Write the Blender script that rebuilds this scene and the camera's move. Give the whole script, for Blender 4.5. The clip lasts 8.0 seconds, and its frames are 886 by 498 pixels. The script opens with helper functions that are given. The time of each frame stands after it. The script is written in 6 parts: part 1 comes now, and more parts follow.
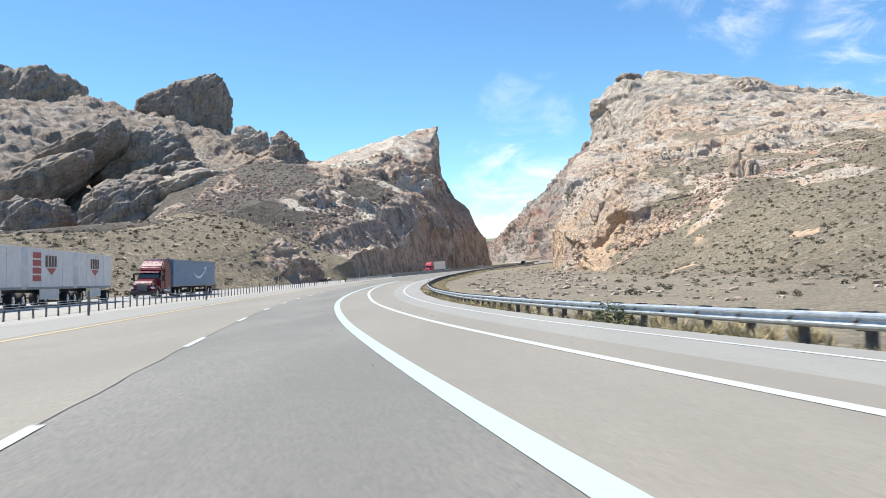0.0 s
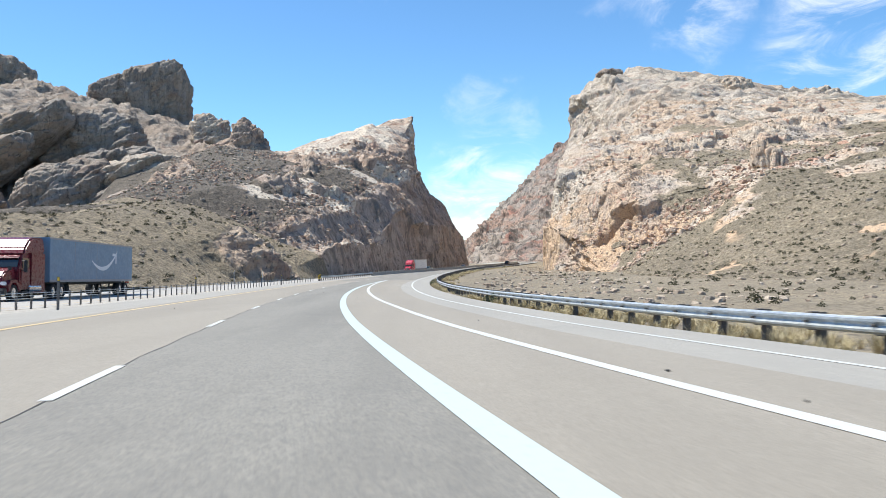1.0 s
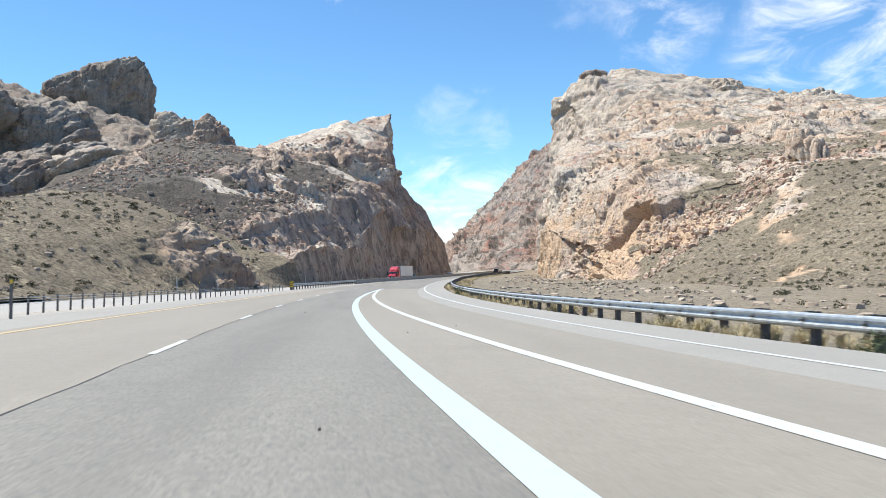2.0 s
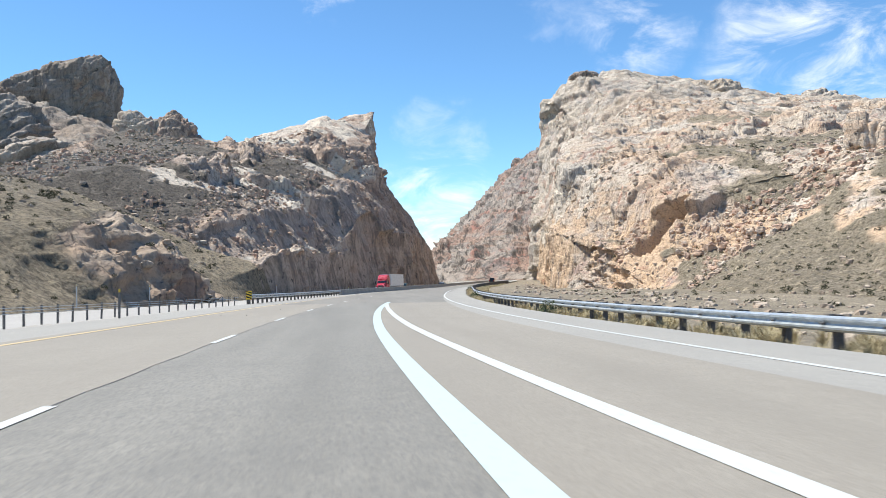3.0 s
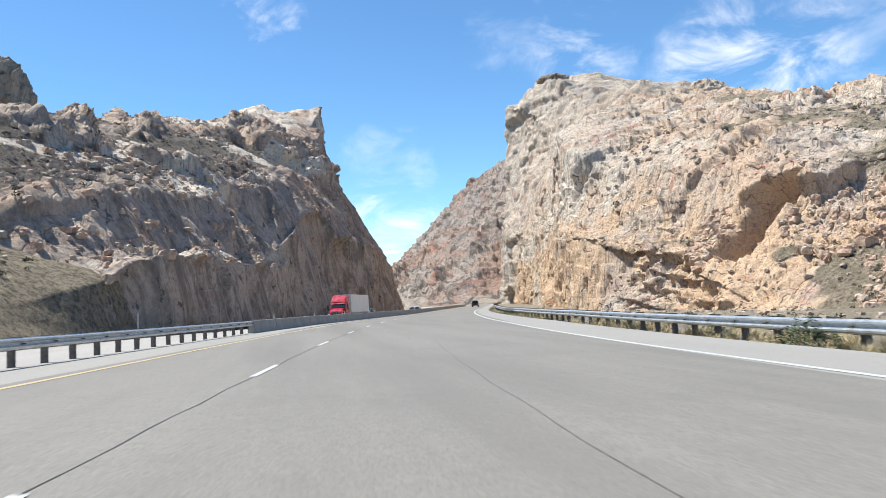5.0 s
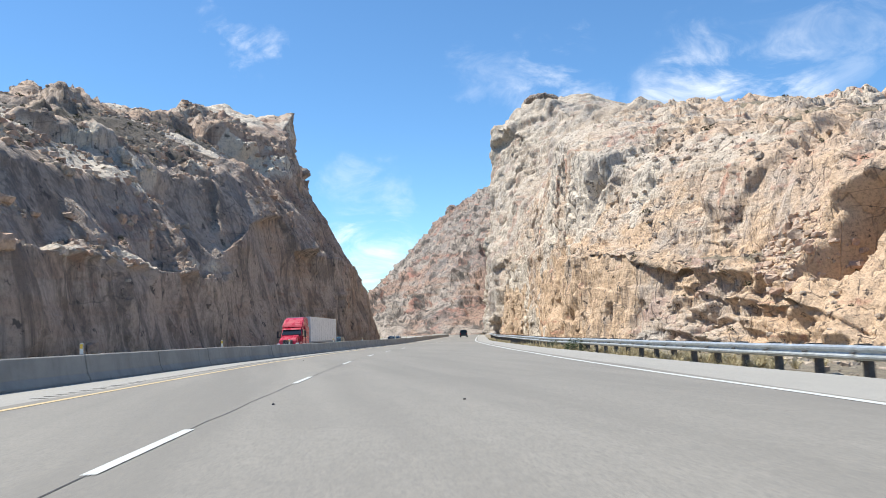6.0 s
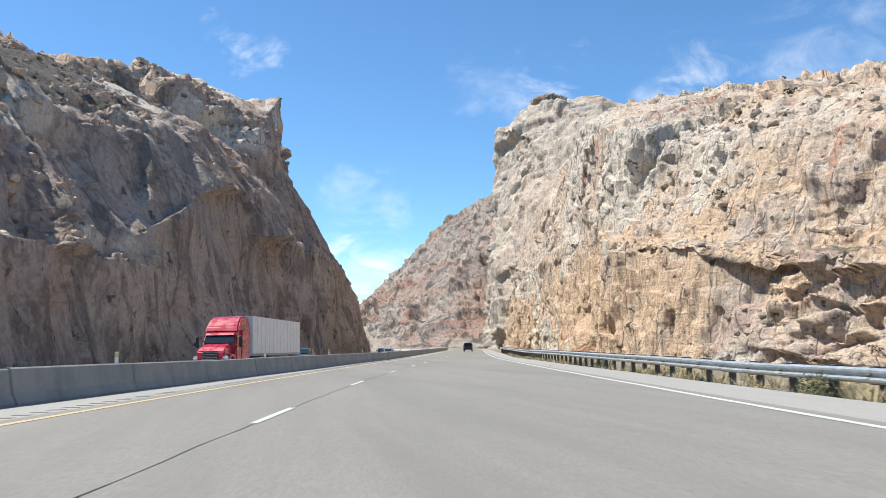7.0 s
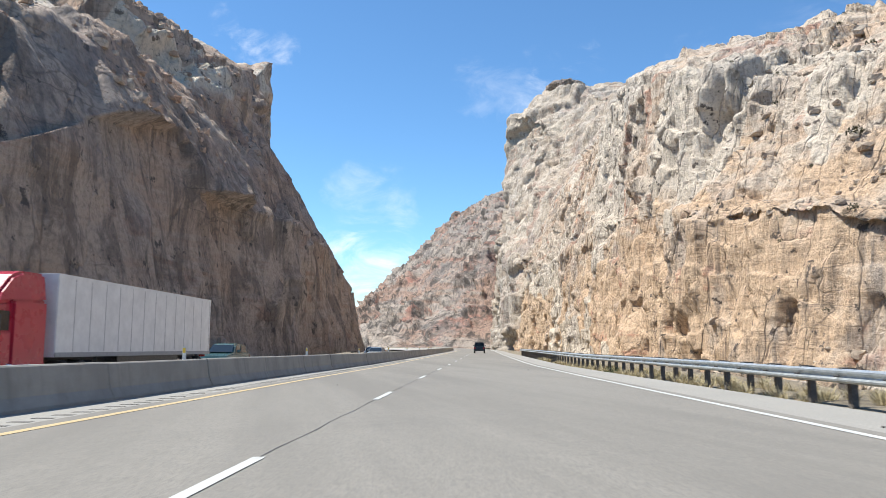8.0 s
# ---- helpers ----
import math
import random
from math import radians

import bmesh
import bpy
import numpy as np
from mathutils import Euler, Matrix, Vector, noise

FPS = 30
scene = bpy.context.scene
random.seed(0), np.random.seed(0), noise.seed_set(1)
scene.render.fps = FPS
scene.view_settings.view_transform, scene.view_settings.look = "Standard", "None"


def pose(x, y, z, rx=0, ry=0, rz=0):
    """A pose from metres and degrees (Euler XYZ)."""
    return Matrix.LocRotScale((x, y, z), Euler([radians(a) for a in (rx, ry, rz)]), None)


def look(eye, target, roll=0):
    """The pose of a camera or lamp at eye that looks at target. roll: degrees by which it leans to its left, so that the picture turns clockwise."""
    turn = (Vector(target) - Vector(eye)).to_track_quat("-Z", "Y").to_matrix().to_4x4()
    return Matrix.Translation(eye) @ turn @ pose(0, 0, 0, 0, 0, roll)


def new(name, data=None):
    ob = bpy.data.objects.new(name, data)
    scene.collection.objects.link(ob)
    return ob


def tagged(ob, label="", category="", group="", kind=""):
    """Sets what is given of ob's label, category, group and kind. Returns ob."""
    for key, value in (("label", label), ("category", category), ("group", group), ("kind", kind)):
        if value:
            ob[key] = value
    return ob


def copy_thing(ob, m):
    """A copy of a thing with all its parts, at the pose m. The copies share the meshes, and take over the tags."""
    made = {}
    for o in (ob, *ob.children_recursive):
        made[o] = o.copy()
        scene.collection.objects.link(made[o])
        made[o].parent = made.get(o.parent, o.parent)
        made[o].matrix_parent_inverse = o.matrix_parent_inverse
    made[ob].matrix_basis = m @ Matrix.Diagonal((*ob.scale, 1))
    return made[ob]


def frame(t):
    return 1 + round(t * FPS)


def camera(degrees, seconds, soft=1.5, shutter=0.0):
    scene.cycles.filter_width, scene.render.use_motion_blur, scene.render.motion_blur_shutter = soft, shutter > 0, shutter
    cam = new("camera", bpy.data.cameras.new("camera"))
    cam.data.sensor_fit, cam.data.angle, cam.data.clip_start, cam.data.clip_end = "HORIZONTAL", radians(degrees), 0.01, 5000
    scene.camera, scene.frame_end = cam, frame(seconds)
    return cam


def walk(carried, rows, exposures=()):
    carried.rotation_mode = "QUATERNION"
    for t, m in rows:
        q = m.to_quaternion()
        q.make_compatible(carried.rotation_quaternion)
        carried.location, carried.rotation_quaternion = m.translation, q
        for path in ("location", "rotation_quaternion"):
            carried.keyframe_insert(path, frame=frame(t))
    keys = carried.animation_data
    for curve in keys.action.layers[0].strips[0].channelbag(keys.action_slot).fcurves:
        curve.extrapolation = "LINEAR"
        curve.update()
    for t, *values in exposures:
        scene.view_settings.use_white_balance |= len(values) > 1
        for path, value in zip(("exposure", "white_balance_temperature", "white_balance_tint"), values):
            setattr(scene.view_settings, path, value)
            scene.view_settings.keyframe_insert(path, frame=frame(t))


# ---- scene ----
cam = camera(59.27, 8.0, soft=0.65, shutter=0.1)
# seconds, place in metres, turn in degrees
PATH = [
    (0.0, 0.05, -0.70, 0.07, 89.04, 2.70, 0.11),
    (0.5, -3.15, 15.35, -0.93, 89.01, 2.22, -1.24),
    (1.0, -5.85, 31.27, -1.86, 89.06, 1.88, -2.50),
    (1.5, -8.06, 46.75, -2.74, 89.31, 1.81, -3.64),
    (3.0, -11.81, 94.25, -5.04, 90.48, 1.88, -6.29),
    (3.5, -12.23, 110.11, -5.68, 90.60, 2.09, -6.94),
    (4.0, -12.24, 125.82, -6.34, 90.58, 2.52, -7.76),
    (4.5, -11.92, 141.22, -6.92, 91.19, 2.87, -8.87),
    (6.0, -7.48, 188.68, -8.66, 94.43, 1.74, -11.79),
    (6.5, -5.24, 203.84, -9.15, 95.05, 1.08, -12.08),
    (7.0, -2.54, 219.31, -9.61, 95.37, 0.45, -12.18),
    (7.5, 0.39, 234.60, -10.08, 95.44, -0.16, -12.14),
    (8.0, 3.54, 249.53, -10.58, 95.36, -0.75, -11.90),
]
walk(cam, [(t, pose(x, y, z, rx, ry, rz)) for t, x, y, z, rx, ry, rz in PATH])
# ---- light ----
SUN_AZ, SUN_EL = 67.0, 61.0      # degrees left of straight ahead, and above the level
world = bpy.data.worlds.new("sky")
scene.world = world
world.use_nodes = True
wn, wl = world.node_tree.nodes, world.node_tree.links
wn.clear()


def wnode(kind, **values):
    n = wn.new(kind)
    for k, v in values.items():
        n.inputs[k].default_value = v
    return n


def wmath(op, a, b):
    n = wn.new("ShaderNodeMath")
    n.operation = op
    for i, v in enumerate((a, b)):
        if isinstance(v, (int, float)):
            n.inputs[i].default_value = v
        else:
            wl.new(v, n.inputs[i])
    return n.outputs[0]


sun_dir = Vector((-math.sin(radians(SUN_AZ)) * math.cos(radians(SUN_EL)), math.cos(radians(SUN_AZ)) * math.cos(radians(SUN_EL)), math.sin(radians(SUN_EL))))
sky = wn.new("ShaderNodeTexSky")
sky.sky_type = "NISHITA"
sky.sun_disc = False
sky.sun_elevation = radians(SUN_EL)
sky.sun_rotation = math.atan2(sun_dir.x, sun_dir.y)
sky.altitude, sky.air_density, sky.dust_density, sky.ozone_density = 1500.0, 1.0, 0.0, 5.0
coord = wn.new("ShaderNodeTexCoord")
way = coord.outputs["Generated"]
# thin clouds: soft clumps of fibrous noise round a few directions (right of ahead, up, reach, share)
CLOUDS = [(32, 12, 8, 0.85), (20.5, 15.5, 4.5, 0.55), (41, 18, 7, 0.2), (6.5, 8.7, 3.2, 0.28), (6.0, 1.5, 6.5, 0.95), (-2.4, 18.6, 2.2, 0.6), (-4.8, 20.8, 1.6, 0.45), (15, 17.0, 2.5, 0.2)]
ragged = wnode("ShaderNodeTexNoise", Scale=14.0, Detail=6.0, Roughness=0.6)
wl.new(way, ragged.inputs["Vector"])
shift = wn.new("ShaderNodeVectorMath")
shift.operation = "MULTIPLY_ADD"
wl.new(ragged.outputs["Color"], shift.inputs[0])
shift.inputs[1].default_value = (0.14, 0.14, 0.14)
shift.inputs[2].default_value = (-0.07, -0.07, -0.07)
torn = wn.new("ShaderNodeVectorMath")
torn.operation = "ADD"
wl.new(way, torn.inputs[0])
wl.new(shift.outputs[0], torn.inputs[1])
norm = wn.new("ShaderNodeVectorMath")
norm.operation = "NORMALIZE"
wl.new(torn.outputs[0], norm.inputs[0])
total = None
for az, el, reach, share in CLOUDS:
    a, e = radians(az), radians(el)
    dot = wn.new("ShaderNodeVectorMath")
    dot.operation = "DOT_PRODUCT"
    wl.new(norm.outputs[0], dot.inputs[0])
    dot.inputs[1].default_value = (math.sin(a) * math.cos(e), math.cos(a) * math.cos(e), math.sin(e))
    ramp = wn.new("ShaderNodeMapRange")
    ramp.interpolation_type = "SMOOTHSTEP"
    ramp.inputs["From Min"].default_value = math.cos(radians(reach))
    ramp.inputs["From Max"].default_value = math.cos(radians(reach * 0.15))
    ramp.inputs["To Max"].default_value = share
    wl.new(dot.outputs["Value"], ramp.inputs["Value"])
    total = ramp.outputs[0] if total is None else wmath("ADD", total, ramp.outputs[0])
stretch = wn.new("ShaderNodeMapping")
stretch.inputs["Scale"].default_value = (1.0, 1.0, 2.2)
stretch.inputs["Rotation"].default_value = (0.2, 0.35, 0.0)
wl.new(way, stretch.inputs["Vector"])
fibres = wnode("ShaderNodeTexNoise", Scale=9.0, Detail=9.0, Roughness=0.62, Distortion=0.7)
wl.new(stretch.outputs[0], fibres.inputs["Vector"])
puff = wn.new("ShaderNodeMapRange")
puff.interpolation_type = "SMOOTHSTEP"
puff.inputs["From Min"].default_value = 0.40
puff.inputs["From Max"].default_value = 0.72
wl.new(fibres.outputs["Fac"], puff.inputs["Value"])
cover = wmath("MINIMUM", wmath("MULTIPLY", total, puff.outputs[0]), 1.0)
mixed = wn.new("ShaderNodeMix")
mixed.data_type = "RGBA"
wl.new(cover, mixed.inputs["Factor"])
deep = wn.new("ShaderNodeMix")
deep.data_type, deep.blend_type = "RGBA", "MULTIPLY"
deep.inputs["Factor"].default_value = 1.0
wl.new(sky.outputs["Color"], deep.inputs["A"])
deep.inputs["B"].default_value = (0.76, 1.0, 1.07, 1.0)
wl.new(deep.outputs["Result"], mixed.inputs["A"])
mixed.inputs["B"].default_value = (7.4, 7.6, 7.8, 1.0)
back = wnode("ShaderNodeBackground", Strength=0.117)
wl.new(mixed.outputs["Result"], back.inputs["Color"])
wout = wn.new("ShaderNodeOutputWorld")
wl.new(back.outputs[0], wout.inputs["Surface"])

sun = new("sun", bpy.data.lights.new("sun", "SUN"))
sun.data.energy, sun.data.angle, sun.data.color = 5.0, radians(0.53), (0.99, 0.96, 0.885)
sun.matrix_world = look(sun_dir * 500, (0, 0, 0))
scene.view_settings.exposure = 0.60


# ---- noise on arrays ----
def hashed(ix, iy, iz, seed):
    h = ix * np.uint32(374761393) + iy * np.uint32(668265263) + iz * np.uint32(2246822519) + np.uint32((seed * 974634777 + 5) & 0xFFFFFFFF)
    h = (h ^ (h >> np.uint32(13))) * np.uint32(1274126177)
    h = (h ^ (h >> np.uint32(16))) * np.uint32(2654435761)
    return (h >> np.uint32(8)) * np.float32(1 / 0xFFFFFF)


def smooth_noise(p, seed=0):
    """Value noise between -1 and 1 at the points p."""
    i = np.floor(p)
    f = (p - i).astype(np.float32)
    u = f * f * f * (f * (f * 6 - 15) + 10)
    i = i.astype(np.int32).astype(np.uint32)
    x, y, z = i[..., 0], i[..., 1], i[..., 2]
    out = 0
    for a in (0, 1):
        for b in (0, 1):
            for c in (0, 1):
                w = (u[..., 0] if a else 1 - u[..., 0]) * (u[..., 1] if b else 1 - u[..., 1]) * (u[..., 2] if c else 1 - u[..., 2])
                out = out + w * hashed(x + np.uint32(a), y + np.uint32(b), z + np.uint32(c), seed)
    return out * 2 - 1


def fbm(p, scale, octaves=4, seed=0, gain=0.5):
    out, amp, q = 0, 1.0, p / np.asarray(scale, float)
    for o in range(octaves):
        out = out + amp * smooth_noise(q, seed + o * 17)
        q, amp = q * 2.03 + 11.7, amp * gain
    return out


def cells(p, scale, seed=0, jitter=0.85):
    """Nearest-cell noise: a chance value per cell and the distance to its edge."""
    q = (p / np.asarray(scale, float)).astype(np.float32)
    i = np.floor(q)
    f = q - i
    base = i.astype(np.int32).astype(np.uint32)
    f1 = np.full(q.shape[:-1], 9.0, np.float32)
    f2 = f1.copy()
    val = np.zeros(q.shape[:-1], np.float32)
    s = np.float32(jitter / 1023.0)
    for a in (-1, 0, 1):
        for b in (-1, 0, 1):
            for c in (-1, 0, 1):
                h = (base[..., 0] + np.uint32(a & 0xFFFFFFFF)) * np.uint32(374761393) + (base[..., 1] + np.uint32(b & 0xFFFFFFFF)) * np.uint32(668265263)
                h = h + (base[..., 2] + np.uint32(c & 0xFFFFFFFF)) * np.uint32(2246822519) + np.uint32(seed * 97463 + 11)
                h = (h ^ (h >> np.uint32(15))) * np.uint32(1274126177)
                h = (h ^ (h >> np.uint32(13))) * np.uint32(3266489917)
                h = h ^ (h >> np.uint32(16))
                dx = a + 0.5 - jitter / 2 - f[..., 0] + (h & np.uint32(1023)) * s
                dy = b + 0.5 - jitter / 2 - f[..., 1] + ((h >> np.uint32(10)) & np.uint32(1023)) * s
                dz = c + 0.5 - jitter / 2 - f[..., 2] + ((h >> np.uint32(20)) & np.uint32(1023)) * s
                d = dx * dx + dy * dy + dz * dz
                near = d < f1
                f2 = np.where(near, f1, np.minimum(f2, d))
                val = np.where(near, ((h >> np.uint32(5)) & np.uint32(1023)) / np.float32(511.5) - 1, val)
                f1 = np.where(near, d, f1)
    edge = np.sqrt(f2) - np.sqrt(f1)
    return val * np.minimum(edge / 0.16, 1) ** 0.7, edge


def slabs(p, scale, seed=0, riser=0.12, jitter=0.9):
    """Flat-faced blocks: each cell stands out by its own amount and leans a little, with short risers between."""
    q = (p / np.asarray(scale, float)).astype(np.float32)
    i = np.floor(q)
    f = q - i
    base = i.astype(np.int32).astype(np.uint32)
    f1 = np.full(q.shape[:-1], 9.0, np.float32)
    f2, v1, v2 = f1.copy(), np.zeros_like(f1), np.zeros_like(f1)
    s = np.float32(jitter / 1023.0)
    for a in (-1, 0, 1):
        for b in (-1, 0, 1):
            for c in (-1, 0, 1):
                h = (base[..., 0] + np.uint32(a & 0xFFFFFFFF)) * np.uint32(374761393) + (base[..., 1] + np.uint32(b & 0xFFFFFFFF)) * np.uint32(668265263)
                h = h + (base[..., 2] + np.uint32(c & 0xFFFFFFFF)) * np.uint32(2246822519) + np.uint32(seed * 97463 + 11)
                h = (h ^ (h >> np.uint32(15))) * np.uint32(1274126177)
                h = (h ^ (h >> np.uint32(13))) * np.uint32(3266489917)
                h = h ^ (h >> np.uint32(16))
                dx = a + 0.5 - jitter / 2 - f[..., 0] + (h & np.uint32(1023)) * s
                dy = b + 0.5 - jitter / 2 - f[..., 1] + ((h >> np.uint32(10)) & np.uint32(1023)) * s
                dz = c + 0.5 - jitter / 2 - f[..., 2] + ((h >> np.uint32(20)) & np.uint32(1023)) * s
                d = dx * dx + dy * dy + dz * dz
                v = ((h >> np.uint32(5)) & np.uint32(1023)) / np.float32(511.5) - 1
                v = v + (((h >> np.uint32(15)) & np.uint32(255)) / np.float32(127.5) - 1) * dy - (((h >> np.uint32(22)) & np.uint32(255)) / np.float32(255)) * dz
                near = d < f1
                v2 = np.where(near, v1, np.where(d < f2, v, v2))
                f2 = np.where(near, f1, np.minimum(f2, d))
                v1 = np.where(near, v, v1)
                f1 = np.where(near, d, f1)
    e = np.clip((np.sqrt(f2) - np.sqrt(f1)) / riser, 0, 1)
    return v1 + (v2 - v1) * 0.5 * (1 - e)


# ---- meshes ----
def smoothstep(a, b, x):
    t = np.clip((x - a) / (b - a), 0, 1)
    return t * t * (3 - 2 * t)


def mesh_from(name, verts, faces_quads, smooth=False):
    """A mesh from arrays of vertices and of quads."""
    me = bpy.data.meshes.new(name)
    n = len(faces_quads)
    me.vertices.add(len(verts))
    me.vertices.foreach_set("co", np.ascontiguousarray(verts, np.float32).ravel())
    me.loops.add(n * 4)
    me.polygons.add(n)
    me.loops.foreach_set("vertex_index", np.ascontiguousarray(faces_quads, np.int32).ravel())
    me.polygons.foreach_set("loop_start", np.arange(0, n * 4, 4, dtype=np.int32))
    me.polygons.foreach_set("use_smooth", np.full(n, smooth))
    me.update(calc_edges=True)
    me.validate()
    return me


def grid_quads(ny, nx):
    k = np.arange(ny * nx).reshape(ny, nx)
    return np.stack([k[:-1, :-1], k[:-1, 1:], k[1:, 1:], k[1:, :-1]], -1).reshape(-1, 4)


def grid_normals(v):
    a, b = np.gradient(v, axis=0), np.gradient(v, axis=1)
    n = np.cross(b, a)
    return n / np.maximum(np.linalg.norm(n, axis=-1, keepdims=True), 1e-9)


def sheet(name, v, material, soil=None, flip=False, smooth=True, bleach=None):
    """One object from a grid of points; soil: how much of each point is loose earth instead of bare rock."""
    q = grid_quads(*v.shape[:2])
    if flip:
        q = q[:, ::-1]
    me = mesh_from(name, v.reshape(-1, 3), q, smooth)
    if soil is not None:
        at = me.attributes.new("soil", "FLOAT", "POINT")
        at.data.foreach_set("value", np.ascontiguousarray(soil, np.float32).ravel())
    if bleach is not None:
        at = me.attributes.new("bleach", "FLOAT", "POINT")
        at.data.foreach_set("value", np.ascontiguousarray(bleach, np.float32).ravel())
    me.materials.append(material)
    return new(name, me)


def curve_through(t, knots, values):
    """Smooth cubic through the values at the knots, without overshoot."""
    knots, values = np.asarray(knots, float), np.asarray(values, float)
    h = np.diff(knots)
    d = np.diff(values, axis=0) / h.reshape(-1, *([1] * (values.ndim - 1)))
    m = np.zeros_like(values)
    m[0], m[-1] = d[0], d[-1]
    same = d[:-1] * d[1:] > 0
    m[1:-1] = np.where(same, 2 * d[:-1] * d[1:] / np.where(same, d[:-1] + d[1:], 1), 0)
    k = np.clip(np.searchsorted(knots, t) - 1, 0, len(knots) - 2)
    s = ((t - knots[k]) / h[k]).reshape(-1, *([1] * (values.ndim - 1)))
    hh = h[k].reshape(s.shape)
    return (2 * s**3 - 3 * s**2 + 1) * values[k] + (s**3 - 2 * s**2 + s) * hh * m[k] + (-2 * s**3 + 3 * s**2) * values[k + 1] + (s**3 - s**2) * hh * m[k + 1]


def loft(sections, y_step, u_step):
    """Points of a hillside from its cross sections {y: ((x, z), ...)}; also the share of the way along the section."""
    ys = sorted(sections)
    knots = np.array([sections[y] for y in ys], float)
    if np.isscalar(y_step):
        y = np.arange(ys[0], ys[-1] + y_step, y_step)
    else:
        ends = [b for b, _ in y_step[1:]] + [ys[-1] + y_step[-1][1]]
        y = np.concatenate([np.arange(a, b, s) for (a, s), b in zip(y_step, ends)])
    prof = curve_through(np.clip(y, ys[0], ys[-1]), ys, knots)
    cols, share = [], []
    for j in range(prof.shape[1] - 1):
        length = np.linalg.norm(prof[:, j + 1] - prof[:, j], axis=1).max()
        step = u_step if np.isscalar(u_step) else u_step[j]
        n = max(2, int(length / step))
        for i in range(n):
            cols.append(prof[:, j] + (prof[:, j + 1] - prof[:, j]) * (i / n))
            share.append(j + i / n)
    cols.append(prof[:, -1])
    share.append(prof.shape[1] - 1.0)
    c = np.stack(cols, 1)
    v = np.concatenate([c[..., :1], np.broadcast_to(y[:, None, None], c[..., :1].shape), c[..., 1:]], -1)
    return v, np.array(share)


def part(name, bm, material, parent, label=""):
    me = bpy.data.meshes.new(name)
    bm.to_mesh(me)
    bm.free()
    me.materials.append(material)
    ob = new(name, me)
    ob.parent = parent
    return tagged(ob, label)


def share_part(name, me, parent, m):
    ob = new(name, me)
    ob.parent = parent
    ob.matrix_basis = m
    return ob


def box(bm, lo, hi, bevel=0.0, taper=None):
    """A box between two corners, with bevelled edges; taper: the share to which its top shrinks in x and y."""
    lo, hi = Vector(lo), Vector(hi)
    c, s = (lo + hi) / 2, hi - lo
    made = bmesh.ops.create_cube(bm, size=1.0, matrix=Matrix.Translation(c) @ Matrix.Diagonal((*s, 1)))["verts"]
    if taper:
        for v in made:
            if v.co.z > c.z:
                v.co.x = c.x + (v.co.x - c.x) * taper[0]
                v.co.y = c.y + (v.co.y - c.y) * taper[1]
    if bevel:
        edges = list({e for v in made for e in v.link_edges})
        bmesh.ops.bevel(bm, geom=edges, offset=bevel, segments=2, affect="EDGES", clamp_overlap=True)
    return bm


def boxed(lo, hi, bevel=0.0, taper=None):
    return box(bmesh.new(), lo, hi, bevel, taper)


def rod(bm, a, b, r, r2=None, segments=12):
    a, b = Vector(a), Vector(b)
    d = b - a
    m = Matrix.Translation((a + b) / 2) @ d.to_track_quat("Z", "Y").to_matrix().to_4x4()
    bmesh.ops.create_cone(bm, cap_ends=True, segments=segments, radius1=r, radius2=r if r2 is None else r2, depth=d.length, matrix=m)
    return bm


def side_form(outline, half, inset=0.0, bevel=0.04):
    """A solid from its side outline (y, z), as wide as 2 * half; inset: how much narrower its upper points are."""
    bm = bmesh.new()
    zs = [z for _, z in outline]
    rows = []
    for sgn in (-1, 1):
        rows.append([bm.verts.new((sgn * (half - inset * (z - min(zs)) / (max(zs) - min(zs))), y, z)) for y, z in outline])
    n = len(outline)
    bm.faces.new(rows[0])
    bm.faces.new(rows[1][::-1])
    for i in range(n):
        j = (i + 1) % n
        bm.faces.new((rows[0][j], rows[0][i], rows[1][i], rows[1][j]))
    bmesh.ops.recalc_face_normals(bm, faces=bm.faces)
    if bevel:
        bmesh.ops.bevel(bm, geom=list(bm.edges), offset=bevel, segments=2, affect="EDGES", clamp_overlap=True)
    return bm


# ---- materials ----
def material(name):
    m = bpy.data.materials.new(name)
    m.use_nodes = True
    return m, m.node_tree.nodes, m.node_tree.links, m.node_tree.nodes["Principled BSDF"]


